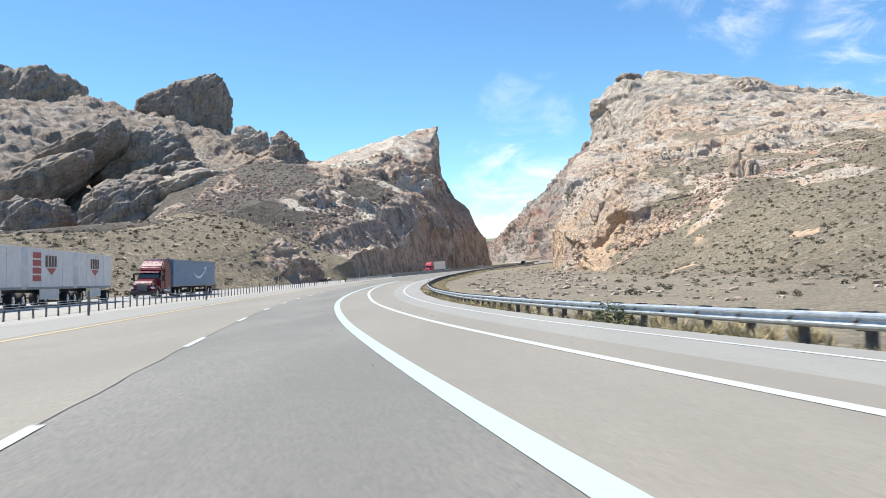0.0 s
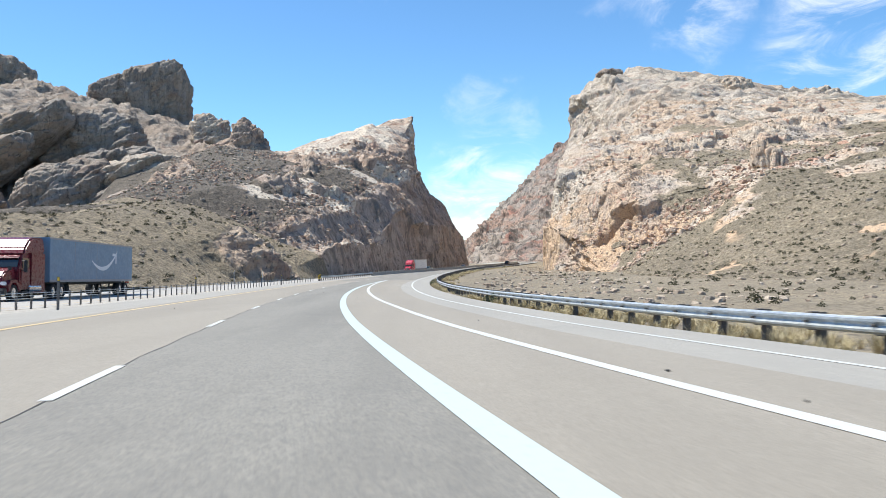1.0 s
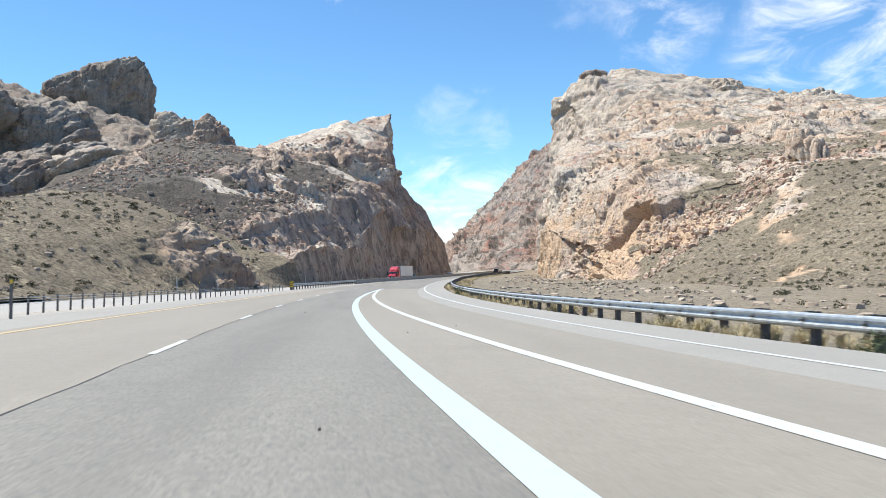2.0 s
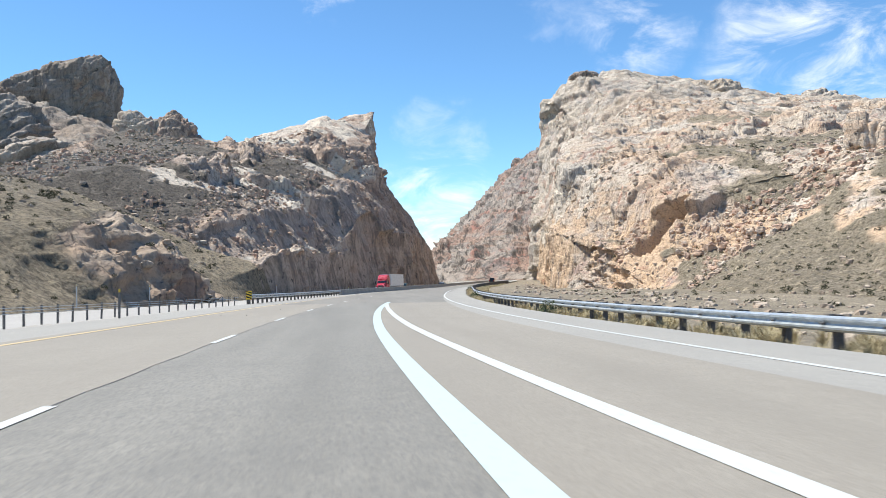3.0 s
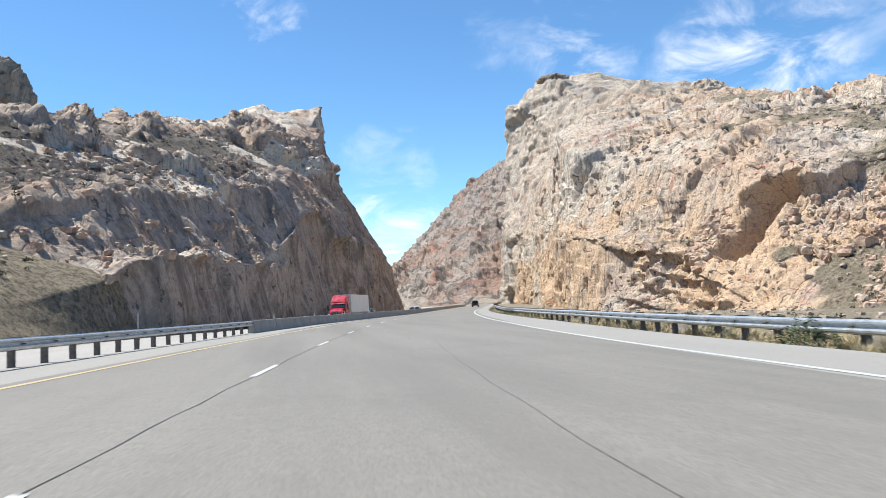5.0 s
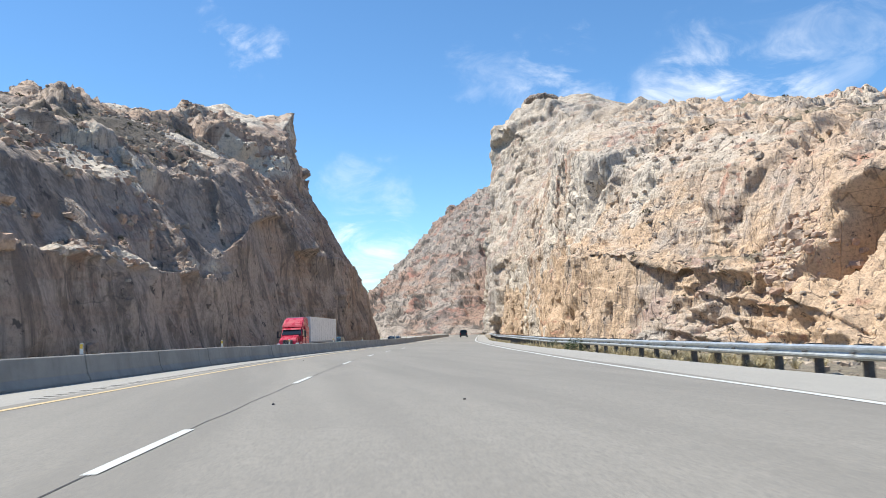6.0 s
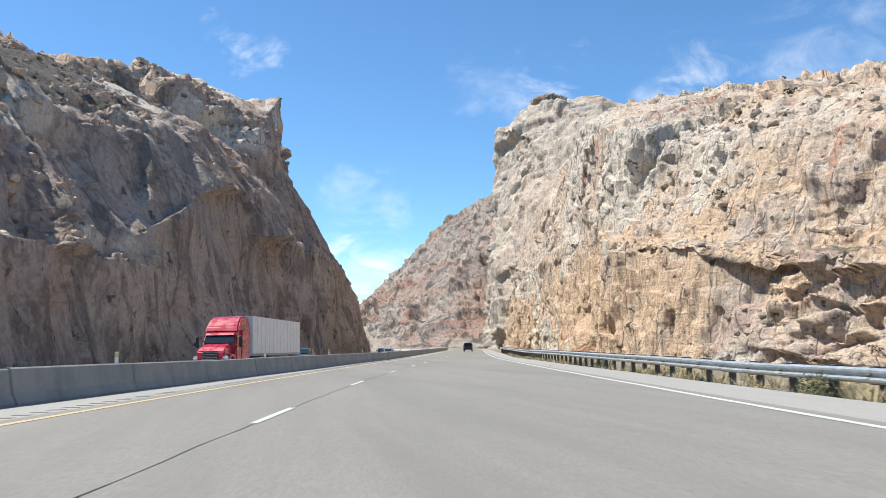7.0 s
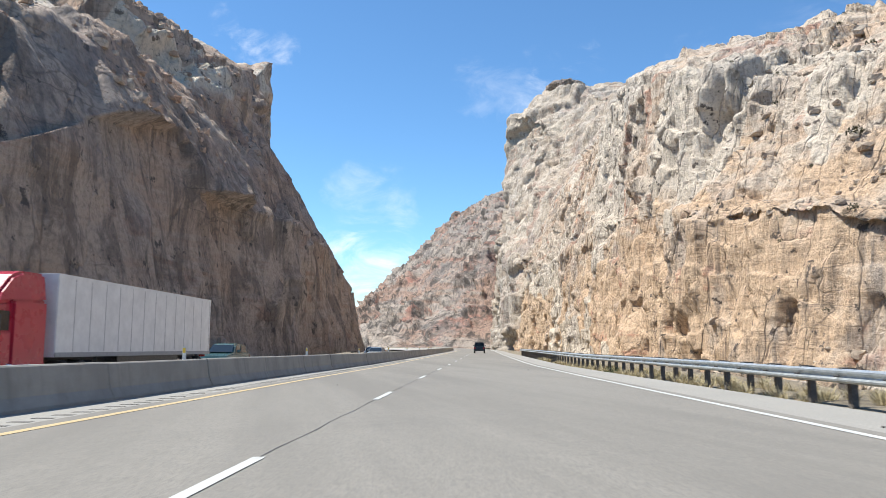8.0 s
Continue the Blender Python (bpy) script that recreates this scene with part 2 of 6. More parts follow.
class Nodes:
    """Short ways to wire up a material."""

    def __init__(self, name, rough=0.8, metal=0.0):
        self.m, self.n, self.l, self.out = material(name)
        self.out.inputs["Roughness"].default_value = rough
        self.out.inputs["Metallic"].default_value = metal
        self.at = self.n.new("ShaderNodeTexCoord").outputs["Object"]

    def put(self, socket, v):
        if isinstance(v, (int, float)):
            socket.default_value = v
        elif isinstance(v, tuple):
            socket.default_value = (*v, 1.0) if len(v) == 3 and socket.type == "RGBA" else v
        else:
            self.l.new(v, socket)

    def moved(self, scale, turn=(0, 0, 0)):
        n = self.n.new("ShaderNodeMapping")
        n.inputs["Scale"].default_value = scale
        n.inputs["Rotation"].default_value = turn
        self.l.new(self.at, n.inputs["Vector"])
        return n.outputs[0]

    def noise(self, scale, detail=4.0, rough=0.55, vector=None, distort=0.0):
        n = self.n.new("ShaderNodeTexNoise")
        n.inputs["Scale"].default_value, n.inputs["Detail"].default_value = scale, detail
        n.inputs["Roughness"].default_value, n.inputs["Distortion"].default_value = rough, distort
        self.l.new(vector if vector is not None else self.at, n.inputs["Vector"])
        return n.outputs["Fac"]

    def cracks(self, scale, vector=None):
        n = self.n.new("ShaderNodeTexVoronoi")
        n.feature = "DISTANCE_TO_EDGE"
        n.inputs["Scale"].default_value = scale
        self.l.new(vector if vector is not None else self.at, n.inputs["Vector"])
        return n.outputs["Distance"]

    def cell(self, scale, vector):
        """A chance value for each cell."""
        n = self.n.new("ShaderNodeTexVoronoi")
        n.inputs["Scale"].default_value = scale
        self.l.new(vector, n.inputs["Vector"])
        g = self.n.new("ShaderNodeSeparateColor")
        self.l.new(n.outputs["Color"], g.inputs[0])
        return g.outputs[0]

    def bent(self, vector, scale, amount):
        """The vector, pushed about by noise; amount is in parts of the noise's own size."""
        n = self.n.new("ShaderNodeTexNoise")
        n.inputs["Scale"].default_value, n.inputs["Detail"].default_value = scale, 3.0
        self.l.new(vector, n.inputs["Vector"])
        m = self.n.new("ShaderNodeVectorMath")
        m.operation = "MULTIPLY_ADD"
        self.l.new(n.outputs["Color"], m.inputs[0])
        m.inputs[1].default_value = (amount * 2 / scale,) * 3
        self.l.new(vector, m.inputs[2])
        return m.outputs[0]

    def fit(self, v, a, b, lo=0.0, hi=1.0):
        n = self.n.new("ShaderNodeMapRange")
        n.interpolation_type = "SMOOTHSTEP"
        for k, x in (("From Min", a), ("From Max", b), ("To Min", lo), ("To Max", hi)):
            n.inputs[k].default_value = x
        self.l.new(v, n.inputs["Value"])
        return n.outputs[0]

    def calc(self, op, a, b=0.0):
        n = self.n.new("ShaderNodeMath")
        n.operation = op
        self.put(n.inputs[0], a)
        self.put(n.inputs[1], b)
        return n.outputs[0]

    def mix(self, f, a, b, how="MIX"):
        n = self.n.new("ShaderNodeMix")
        n.data_type, n.blend_type = "RGBA", how
        self.put(n.inputs["Factor"], f)
        self.put(n.inputs["A"], a)
        self.put(n.inputs["B"], b)
        return n.outputs["Result"]

    def value(self, name):
        n = self.n.new("ShaderNodeAttribute")
        n.attribute_name = name
        return n.outputs["Fac"]

    def chance(self):
        return self.n.new("ShaderNodeObjectInfo").outputs["Random"]

    def island(self):
        return self.n.new("ShaderNodeNewGeometry").outputs["Random Per Island"]

    def bump(self, height, strength, distance):
        n = self.n.new("ShaderNodeBump")
        n.inputs["Strength"].default_value, n.inputs["Distance"].default_value = strength, distance
        self.l.new(height, n.inputs["Height"])
        self.l.new(n.outputs[0], self.out.inputs["Normal"])

    def colour(self, v):
        self.put(self.out.inputs["Base Color"], v)
        return self.m


def plain(name, colour, rough=0.5, metal=0.0, vary=0.12, scale=6.0, bump=0.0):
    k = Nodes(name, rough, metal)
    dark = tuple(c * (1 - vary * 2) for c in colour)
    f = k.noise(scale, 6.0, 0.65)
    col = k.mix(k.fit(f, 0.3, 0.7), dark, colour)
    k.put(k.out.inputs["Roughness"], k.fit(k.noise(scale * 3, 3.0), 0.3, 0.7, max(rough - 0.1, 0.02), min(rough + 0.12, 1.0)))
    if bump:
        k.bump(f, bump, 0.02)
    return k.colour(col)


def rock(name, pale, warm, rust, dark, soil, size=1.0, dip=(0.25, -0.1, 0.0), streaks=0.5, grit=0.5, fresh=None, lines=0.7, specks=0.5, white=(0.65, 0.565, 0.46), varnish_shade=0.0):
    """Bedded desert sandstone with loose earth or bleached slabs where the mesh says so; fresh: colour of the newly cut
    rock low down; specks: strength of the shade painted into hollows and spots.
    """
    k = Nodes(name, 0.92)
    beds = k.moved((0.06 / size, 0.06 / size, 0.9 / size), dip)
    broad = k.noise(0.03 / size, 4.0, 0.6, distort=0.8)
    mid = k.noise(0.10 / size, 5.0, 0.6, distort=0.8)
    layer = k.noise(1.0, 6.0, 0.62, beds, 0.4)
    c = k.mix(k.fit(k.calc("ADD", k.calc("MULTIPLY", broad, 0.65), k.calc("MULTIPLY", layer, 0.35)), 0.45, 0.54), warm, pale)
    if fresh:
        z = k.n.new("ShaderNodeSeparateXYZ")
        k.l.new(k.at, z.inputs[0])
        low = k.fit(k.calc("ADD", z.outputs[2], k.calc("MULTIPLY", k.calc("SUBTRACT", mid, 0.5), 60.0)), -2.0, 7.0, 0.85, 0.0)
        c = k.mix(low, c, fresh)
    c = k.mix(k.fit(k.calc("ADD", k.calc("MULTIPLY", mid, 0.7), k.calc("MULTIPLY", layer, 0.3)), 0.55, 0.61, 0, 0.75), c, rust)
    light = k.calc("ADD", k.value("bleach"), k.calc("MULTIPLY", k.calc("SUBTRACT", mid, 0.5), 1.2))
    c = k.mix(k.fit(light, 0.42, 0.58, 0.0, 0.9), c, white)
    run = k.noise(1.3 / size, 5.0, 0.65, k.moved((1.0, 1.0, 0.05), (0.03, 0.02, 0)), 0.3)
    where = k.fit(k.noise(0.05 / size, 4.0, 0.6), 0.42, 0.6)
    c = k.mix(k.calc("MULTIPLY", k.fit(run, 0.50, 0.62, 0.0, streaks), where), c, dark)
    if varnish_shade:
        # desert varnish on wall_rock; on red_rock and dome_rock the patches paint in shadow
        coat_shade = k.noise(0.27 / size, 9.0, 0.74, k.moved((1.0, 1.0, 0.45), (0.1, 0.1, 0)), 0.6)
        bare_top = k.fit(light, 0.2, 0.5, 1.0, 0.0)
        c = k.mix(k.calc("MULTIPLY", k.fit(coat_shade, 0.46, 0.60, 0.0, varnish_shade), bare_top), c, dark)
    grey = k.noise(0.05 / size, 6.0, 0.65)
    c = k.mix(k.fit(grey, 0.53, 0.62, 0.0, 0.5), c, tuple(0.5 * (a + min(pale)) * 0.95 for a in pale))
    upright = k.bent(k.moved((1.0, 1.0, 0.3), dip), 0.5 / size, 0.5)
    joints = k.cracks(0.30 / size, upright)
    here = k.fit(k.noise(0.16 / size, 4.0, 0.6), 0.50, 0.62)
    c = k.mix(k.calc("MULTIPLY", k.fit(joints, 0.003, 0.03, lines * 0.8, 0.0), here), c, dark)
    flat = k.bent(k.moved((0.3, 0.3, 1.0), dip), 0.5 / size, 0.5)
    parting = k.cracks(0.42 / size, flat)
    there = k.fit(k.noise(0.12 / size, 4.0, 0.6), 0.50, 0.62)
    c = k.mix(k.calc("MULTIPLY", k.fit(parting, 0.003, 0.03, lines * 0.8, 0.0), there), c, dark)
    facet = k.calc("ADD", k.calc("MULTIPLY", k.cell(0.75 / size, upright), 0.6), k.calc("MULTIPLY", k.cell(2.3 / size, upright), 0.25))
    facet = k.calc("ADD", facet, k.calc("MULTIPLY", k.cell(1.2 / size, flat), 0.4))
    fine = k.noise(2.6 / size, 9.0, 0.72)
    # painted shade: the colour darkens in the bump's hollows and in scattered spots
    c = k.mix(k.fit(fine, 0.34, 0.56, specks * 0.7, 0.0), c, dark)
    shade_spots = k.noise(0.8 / size, 6.0, 0.65)
    c = k.mix(k.fit(shade_spots, 0.60, 0.66, 0.0, min(specks * 1.6, 1.0)), c, dark)
    s = k.value("soil")
    gravel = k.noise(1.9, 8.0, 0.75)
    earth = k.mix(k.fit(k.noise(0.06, 5.0, 0.6), 0.35, 0.65), soil, tuple(v * 0.75 for v in soil))
    earth = k.mix(k.fit(gravel, 0.36, 0.60), tuple(v * 0.32 for v in soil), earth)
    earth = k.mix(k.fit(k.noise(0.5, 8.0, 0.75), 0.54, 0.64, 0.0, 0.6), earth, tuple(min(v * 1.6, 1) for v in soil))
    edge = k.fit(k.calc("ADD", s, k.calc("MULTIPLY", k.calc("SUBTRACT", mid, 0.5), 0.9)), 0.34, 0.66)
    c = k.mix(edge, c, earth)
    h = k.calc("ADD", k.calc("ADD", k.calc("MULTIPLY", fine, grit * 0.6), k.calc("MULTIPLY", layer, 0.35)), k.calc("MULTIPLY", run, 0.4))
    h = k.calc("ADD", h, k.fit(joints, 0.0, 0.04, -0.25 * lines, 0.0))
    h = k.calc("ADD", h, k.calc("MULTIPLY", facet, 0.75))
    bare = k.calc("SUBTRACT", 1.0, edge)
    h = k.calc("ADD", k.calc("MULTIPLY", h, bare), k.calc("MULTIPLY", k.calc("MULTIPLY", gravel, edge), 0.6))
    k.bump(h, 1.0, 0.85 * size)
    return k.colour(c)


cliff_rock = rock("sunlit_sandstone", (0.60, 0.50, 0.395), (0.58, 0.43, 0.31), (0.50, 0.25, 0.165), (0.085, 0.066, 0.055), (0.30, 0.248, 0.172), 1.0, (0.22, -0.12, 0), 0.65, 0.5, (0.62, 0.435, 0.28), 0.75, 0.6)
# its dark patches paint in the shade below the massif's overhang
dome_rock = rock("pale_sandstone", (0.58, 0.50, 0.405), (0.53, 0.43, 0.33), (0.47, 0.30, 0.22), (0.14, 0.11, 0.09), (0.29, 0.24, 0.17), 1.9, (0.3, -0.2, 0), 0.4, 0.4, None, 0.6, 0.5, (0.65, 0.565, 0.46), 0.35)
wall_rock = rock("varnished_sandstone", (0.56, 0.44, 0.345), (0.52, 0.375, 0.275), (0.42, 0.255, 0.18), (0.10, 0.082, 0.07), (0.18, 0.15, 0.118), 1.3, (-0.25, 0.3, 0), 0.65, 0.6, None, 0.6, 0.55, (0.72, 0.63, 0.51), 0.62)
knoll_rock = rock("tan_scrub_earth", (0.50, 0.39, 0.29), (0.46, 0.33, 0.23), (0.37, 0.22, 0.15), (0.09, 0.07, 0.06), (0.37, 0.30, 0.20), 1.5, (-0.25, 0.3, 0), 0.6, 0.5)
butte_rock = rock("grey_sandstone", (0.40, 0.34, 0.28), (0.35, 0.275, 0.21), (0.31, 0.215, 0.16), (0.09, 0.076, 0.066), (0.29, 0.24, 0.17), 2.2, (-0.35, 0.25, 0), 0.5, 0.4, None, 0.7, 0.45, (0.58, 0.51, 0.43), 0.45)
# strong dark patches and specks paint in shadows that the ridge's relief lacks
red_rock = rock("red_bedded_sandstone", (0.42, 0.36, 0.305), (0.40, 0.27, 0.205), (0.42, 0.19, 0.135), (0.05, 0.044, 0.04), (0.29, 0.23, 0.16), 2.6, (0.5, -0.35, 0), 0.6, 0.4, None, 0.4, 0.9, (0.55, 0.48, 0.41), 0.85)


def scrub_soil():
    k = Nodes("stony_desert_soil", 0.95)
    a, b = k.noise(0.05, 5.0), k.noise(2.2, 9.0, 0.75)
    c = k.mix(k.fit(a, 0.35, 0.65), (0.33, 0.275, 0.19), (0.26, 0.22, 0.155))
    c = k.mix(k.fit(b, 0.35, 0.66), (0.11, 0.09, 0.065), c)
    c = k.mix(k.fit(k.noise(0.4, 6.0, 0.7), 0.55, 0.7, 0.0, 0.6), c, (0.36, 0.31, 0.23))
    k.bump(b, 0.8, 0.2)
    return k.colour(c)


def pavement_like(name, light, dark, grain=27.0, tracks=0.25):
    """Worn bitumen or concrete with chippings, wheel tracks along y and repairs."""
    k = Nodes(name, 0.85)
    broad = k.noise(1.0, 5.0, 0.6, k.moved((0.5, 0.03, 0.5)))
    c = k.mix(k.fit(broad, 0.35, 0.68, 0.0, 1.0), light, tuple(v * (1 - tracks) for v in light))
    stains = k.noise(0.22, 6.0, 0.7)
    c = k.mix(k.fit(stains, 0.5, 0.75, 0.0, 0.4), c, dark)
    chips = k.noise(grain, 3.0, 0.8)
    c = k.mix(k.fit(chips, 0.36, 0.60, 0.9, 0.0), c, dark)
    mottled = k.noise(4.5, 6.0, 0.75)
    c = k.mix(k.fit(mottled, 0.36, 0.6, 0.25, 0.0), c, dark)
    k.bump(chips, 0.5, 0.01)
    return k.colour(c)


def line_paint(name, colour, wear):
    k = Nodes(name, 0.6)
    c = k.mix(k.fit(k.noise(9.0, 8.0, 0.75), 0.52, 0.75, 0.0, wear), colour, (0.22, 0.21, 0.19))
    return k.colour(c)


soil_mat = scrub_soil()
mid_mat = pavement_like("worn_beige_asphalt", (0.25, 0.233, 0.2), (0.15, 0.14, 0.125), 28.0, 0.28)
lane_mat = pavement_like("grey_asphalt", (0.262, 0.247, 0.211), (0.13, 0.125, 0.115))
tan_mat = pavement_like("tan_asphalt", (0.30, 0.272, 0.225), (0.2, 0.18, 0.15), 30.0, 0.15)
ramp_mat = pavement_like("pale_asphalt", (0.335, 0.32, 0.283), (0.23, 0.22, 0.2), 30.0, 0.12)
far_mat = pavement_like("sun_bleached_asphalt", (0.42, 0.40, 0.365), (0.27, 0.25, 0.23), 30.0, 0.15)
seam_mat = plain("tar_seam", (0.085, 0.08, 0.074), 0.7, vary=0.3)
groove_mat = plain("worn_groove", (0.16, 0.15, 0.135), 0.85, vary=0.25)
gravel_mat = pavement_like("pale_gravel", (0.47, 0.44, 0.39), (0.2, 0.18, 0.15), 11.0, 0.2)
white_paint = line_paint("white_road_paint", (0.49, 0.50, 0.475), 0.7)
gore_paint = line_paint("fresh_white_road_paint", (0.43, 0.50, 0.50), 0.4)
yellow_paint = line_paint("yellow_road_paint", (0.50, 0.38, 0.20), 0.5)


def zinc_mat():
    k = Nodes("weathered_galvanised_steel", 0.42, 0.75)
    a = k.noise(5.0, 6.0, 0.7)
    c = k.mix(k.fit(a, 0.35, 0.65), (0.42, 0.45, 0.46), (0.58, 0.61, 0.62))
    k.put(k.out.inputs["Roughness"], k.fit(k.noise(14.0, 4.0), 0.3, 0.7, 0.34, 0.58))
    return k.colour(c)


def concrete_mat():
    k = Nodes("stained_concrete", 0.88)
    c = k.mix(k.fit(k.noise(0.8, 6.0, 0.65), 0.35, 0.65), (0.35, 0.33, 0.29), (0.265, 0.25, 0.222))
    c = k.mix(k.fit(k.noise(1.0, 6.0, 0.7, k.moved((3.0, 3.0, 0.25))), 0.52, 0.75, 0.0, 0.6), c, (0.16, 0.15, 0.135))
    g = k.noise(40.0, 4.0, 0.7)
    c = k.mix(k.fit(g, 0.3, 0.6, 0.3, 0.0), c, (0.2, 0.19, 0.17))
    c = k.mix(k.calc("MULTIPLY", k.chance(), 0.22), c, (0.25, 0.235, 0.21))
    k.bump(g, 0.35, 0.01)
    return k.colour(c)


zinc = zinc_mat()
concrete = concrete_mat()
post_mat = plain("weathered_timber_post", (0.17, 0.15, 0.13), 0.85, vary=0.25, scale=9.0)
steel_dark = plain("dull_steel_post", (0.20, 0.19, 0.18), 0.6, 0.5, 0.2)
rubber = plain("tyre_rubber", (0.028, 0.027, 0.026), 0.8, vary=0.2)
chrome = plain("polished_metal", (0.70, 0.71, 0.72), 0.22, 1.0, 0.1)
black_plastic = plain("black_plastic", (0.03, 0.03, 0.032), 0.5, vary=0.2)
dirty_frame = plain("dusty_chassis", (0.07, 0.065, 0.06), 0.75, vary=0.3)
red_paint = plain("red_truck_paint", (0.42, 0.024, 0.05), 0.3, vary=0.03, scale=0.5)
maroon_paint = plain("dark_red_truck_paint", (0.15, 0.014, 0.024), 0.3, vary=0.12, scale=2.0)
white_panel = plain("white_trailer_panel", (0.72, 0.71, 0.69), 0.45, vary=0.08, scale=1.5)
blue_panel = plain("grey_blue_trailer_panel", (0.16, 0.27, 0.38), 0.45, vary=0.08, scale=1.5)
seam_grey = plain("grey_panel_seam", (0.33, 0.33, 0.33), 0.6, vary=0.1)
pale_mark = plain("pale_vinyl_mark", (0.68, 0.74, 0.78), 0.5, vary=0.05)
red_mark = plain("red_vinyl_mark", (0.42, 0.07, 0.07), 0.5, vary=0.1)
ink_mark = plain("dark_vinyl_mark", (0.10, 0.045, 0.05), 0.5, vary=0.1)
sign_yellow = plain("reflective_yellow", (0.82, 0.55, 0.05), 0.4, vary=0.08)
sign_black = plain("sign_black", (0.025, 0.025, 0.025), 0.5)
sign_back = plain("bare_sign_back", (0.20, 0.17, 0.14), 0.6, 0.3, 0.15)
white_plastic = plain("white_plastic", (0.75, 0.74, 0.70), 0.5, vary=0.1)
lamp_glass = plain("lamp_glass", (0.80, 0.82, 0.84), 0.12, vary=0.05)
tail_red = plain("red_lamp_glass", (0.45, 0.02, 0.02), 0.2, vary=0.1)
car_black = plain("black_car_paint", (0.022, 0.022, 0.025), 0.25, vary=0.1)
car_teal = plain("dark_teal_car_paint", (0.05, 0.11, 0.12), 0.25, vary=0.1)
car_grey = plain("silver_grey_car_paint", (0.26, 0.27, 0.28), 0.3, 0.3, 0.1)


def glass_mat():
    k = Nodes("dark_vehicle_glass", 0.06)
    k.out.inputs["Specular IOR Level"].default_value = 0.8
    return k.colour((0.018, 0.024, 0.028))


car_glass = glass_mat()


def plant(name, a, b):
    k = Nodes(name, 0.85)
    c = k.mix(k.island(), a, b)
    k.out.inputs["Specular IOR Level"].default_value = 0.2
    return k.colour(k.mix(k.fit(k.noise(7.0, 3.0), 0.35, 0.65), c, tuple(v * 0.75 for v in a)))


scrub_mat = plant("grey_green_scrub", (0.075, 0.075, 0.045), (0.125, 0.115, 0.07))
grass_mat = plant("dry_bunch_grass", (0.46, 0.38, 0.22), (0.62, 0.54, 0.36))
bush_mat = plant("green_roadside_bush", (0.07, 0.10, 0.045), (0.12, 0.14, 0.07))


def stones_mat():
    k = Nodes("broken_sandstone", 0.92)
    c = k.mix(k.island(), (0.50, 0.42, 0.33), (0.34, 0.26, 0.19))
    f = k.noise(5.0, 7.0, 0.7)
    k.bump(f, 0.7, 0.05)
    return k.colour(k.mix(k.fit(f, 0.35, 0.6, 0.5, 0.0), c, (0.13, 0.10, 0.08)))


stone_mat = stones_mat()


def blocks_mat():
    k = Nodes("buff_cliff_blocks", 0.92)
    c = k.mix(k.island(), (0.57, 0.475, 0.375), (0.47, 0.32, 0.225))
    c = k.mix(k.fit(k.noise(0.25, 4.0), 0.45, 0.6, 0.0, 0.6), c, (0.44, 0.27, 0.19))
    f = k.noise(3.0, 7.0, 0.7)
    k.bump(f, 0.7, 0.12)
    return k.colour(k.mix(k.fit(f, 0.35, 0.58, 0.5, 0.0), c, (0.10, 0.08, 0.065)))


block_mat = blocks_mat()


# ---- the line of the road ----
ROAD_Y = np.arange(-400, 1000.5, 0.5)
SLOPE = np.interp(ROAD_Y, [-400, -60, 0, 255, 310, 430, 520, 640, 1000], [-0.25, -0.25, -0.2117, 0.253, 0.272, 0.262, 0.15, -0.25, -0.5])
ROAD_X = np.concatenate([[0], np.cumsum((SLOPE[1:] + SLOPE[:-1]) / 4)])
ROAD_X += -0.13 - np.interp(0, ROAD_Y, ROAD_X)
ROAD_S = np.concatenate([[0], np.cumsum(np.hypot(0.5, np.diff(ROAD_X)))])


def road_x(y):
    return np.interp(y, ROAD_Y, ROAD_X)


def road_z(y):
    y = np.asarray(y, float)
    return np.where(y < 249, 5.22e-05 * y**2 - 0.05596 * y, -10.70 - 0.030 * (y - 249)) - 1.30 + np.interp(y, [0, 25, 50, 75, 100, 125, 150, 175, 200, 225, 250, 275, 300], [0.26, 0.10, 0.02, 0.0, 0.05, 0.12, 0.21, 0.26, 0.35, 0.40, 0.33, 0.23, 0.10])


def bank(y):
    return np.interp(y, [0, 50, 100, 150, 200, 250, 300], [0.041, 0.046, 0.035, 0.019, 0.0, -0.015, -0.012])


def on_road(y, lat, up=0.0):
    """Points beside the road's line: lat metres to its right at y, up metres over its banked surface."""
    y, lat = np.broadcast_arrays(np.asarray(y, float), np.asarray(lat, float))
    s = np.interp(y, ROAD_Y, SLOPE)
    k = 1 / np.hypot(1, s)
    tilt = np.clip(lat, -24, 16)
    return np.stack([road_x(y) + lat * k, y - lat * s * k, road_z(y) - bank(y) * tilt + up], -1)


def road_frame(y, lat, up=0.0):
    """The pose of a thing that stands on the road and looks along it."""
    p = on_road(y, lat, up)
    a, b = on_road(y + 0.5, lat, up), on_road(y - 0.5, lat, up)
    f = Vector(a - b).normalized()
    r = Vector((f.y, -f.x, -float(bank(y)) if -24 < lat < 16 else 0.0)).normalized()
    u = r.cross(f).normalized()
    r = f.cross(u)
    m = Matrix((r, f, u)).transposed().to_4x4()
    m.translation = Vector(p)
    return m


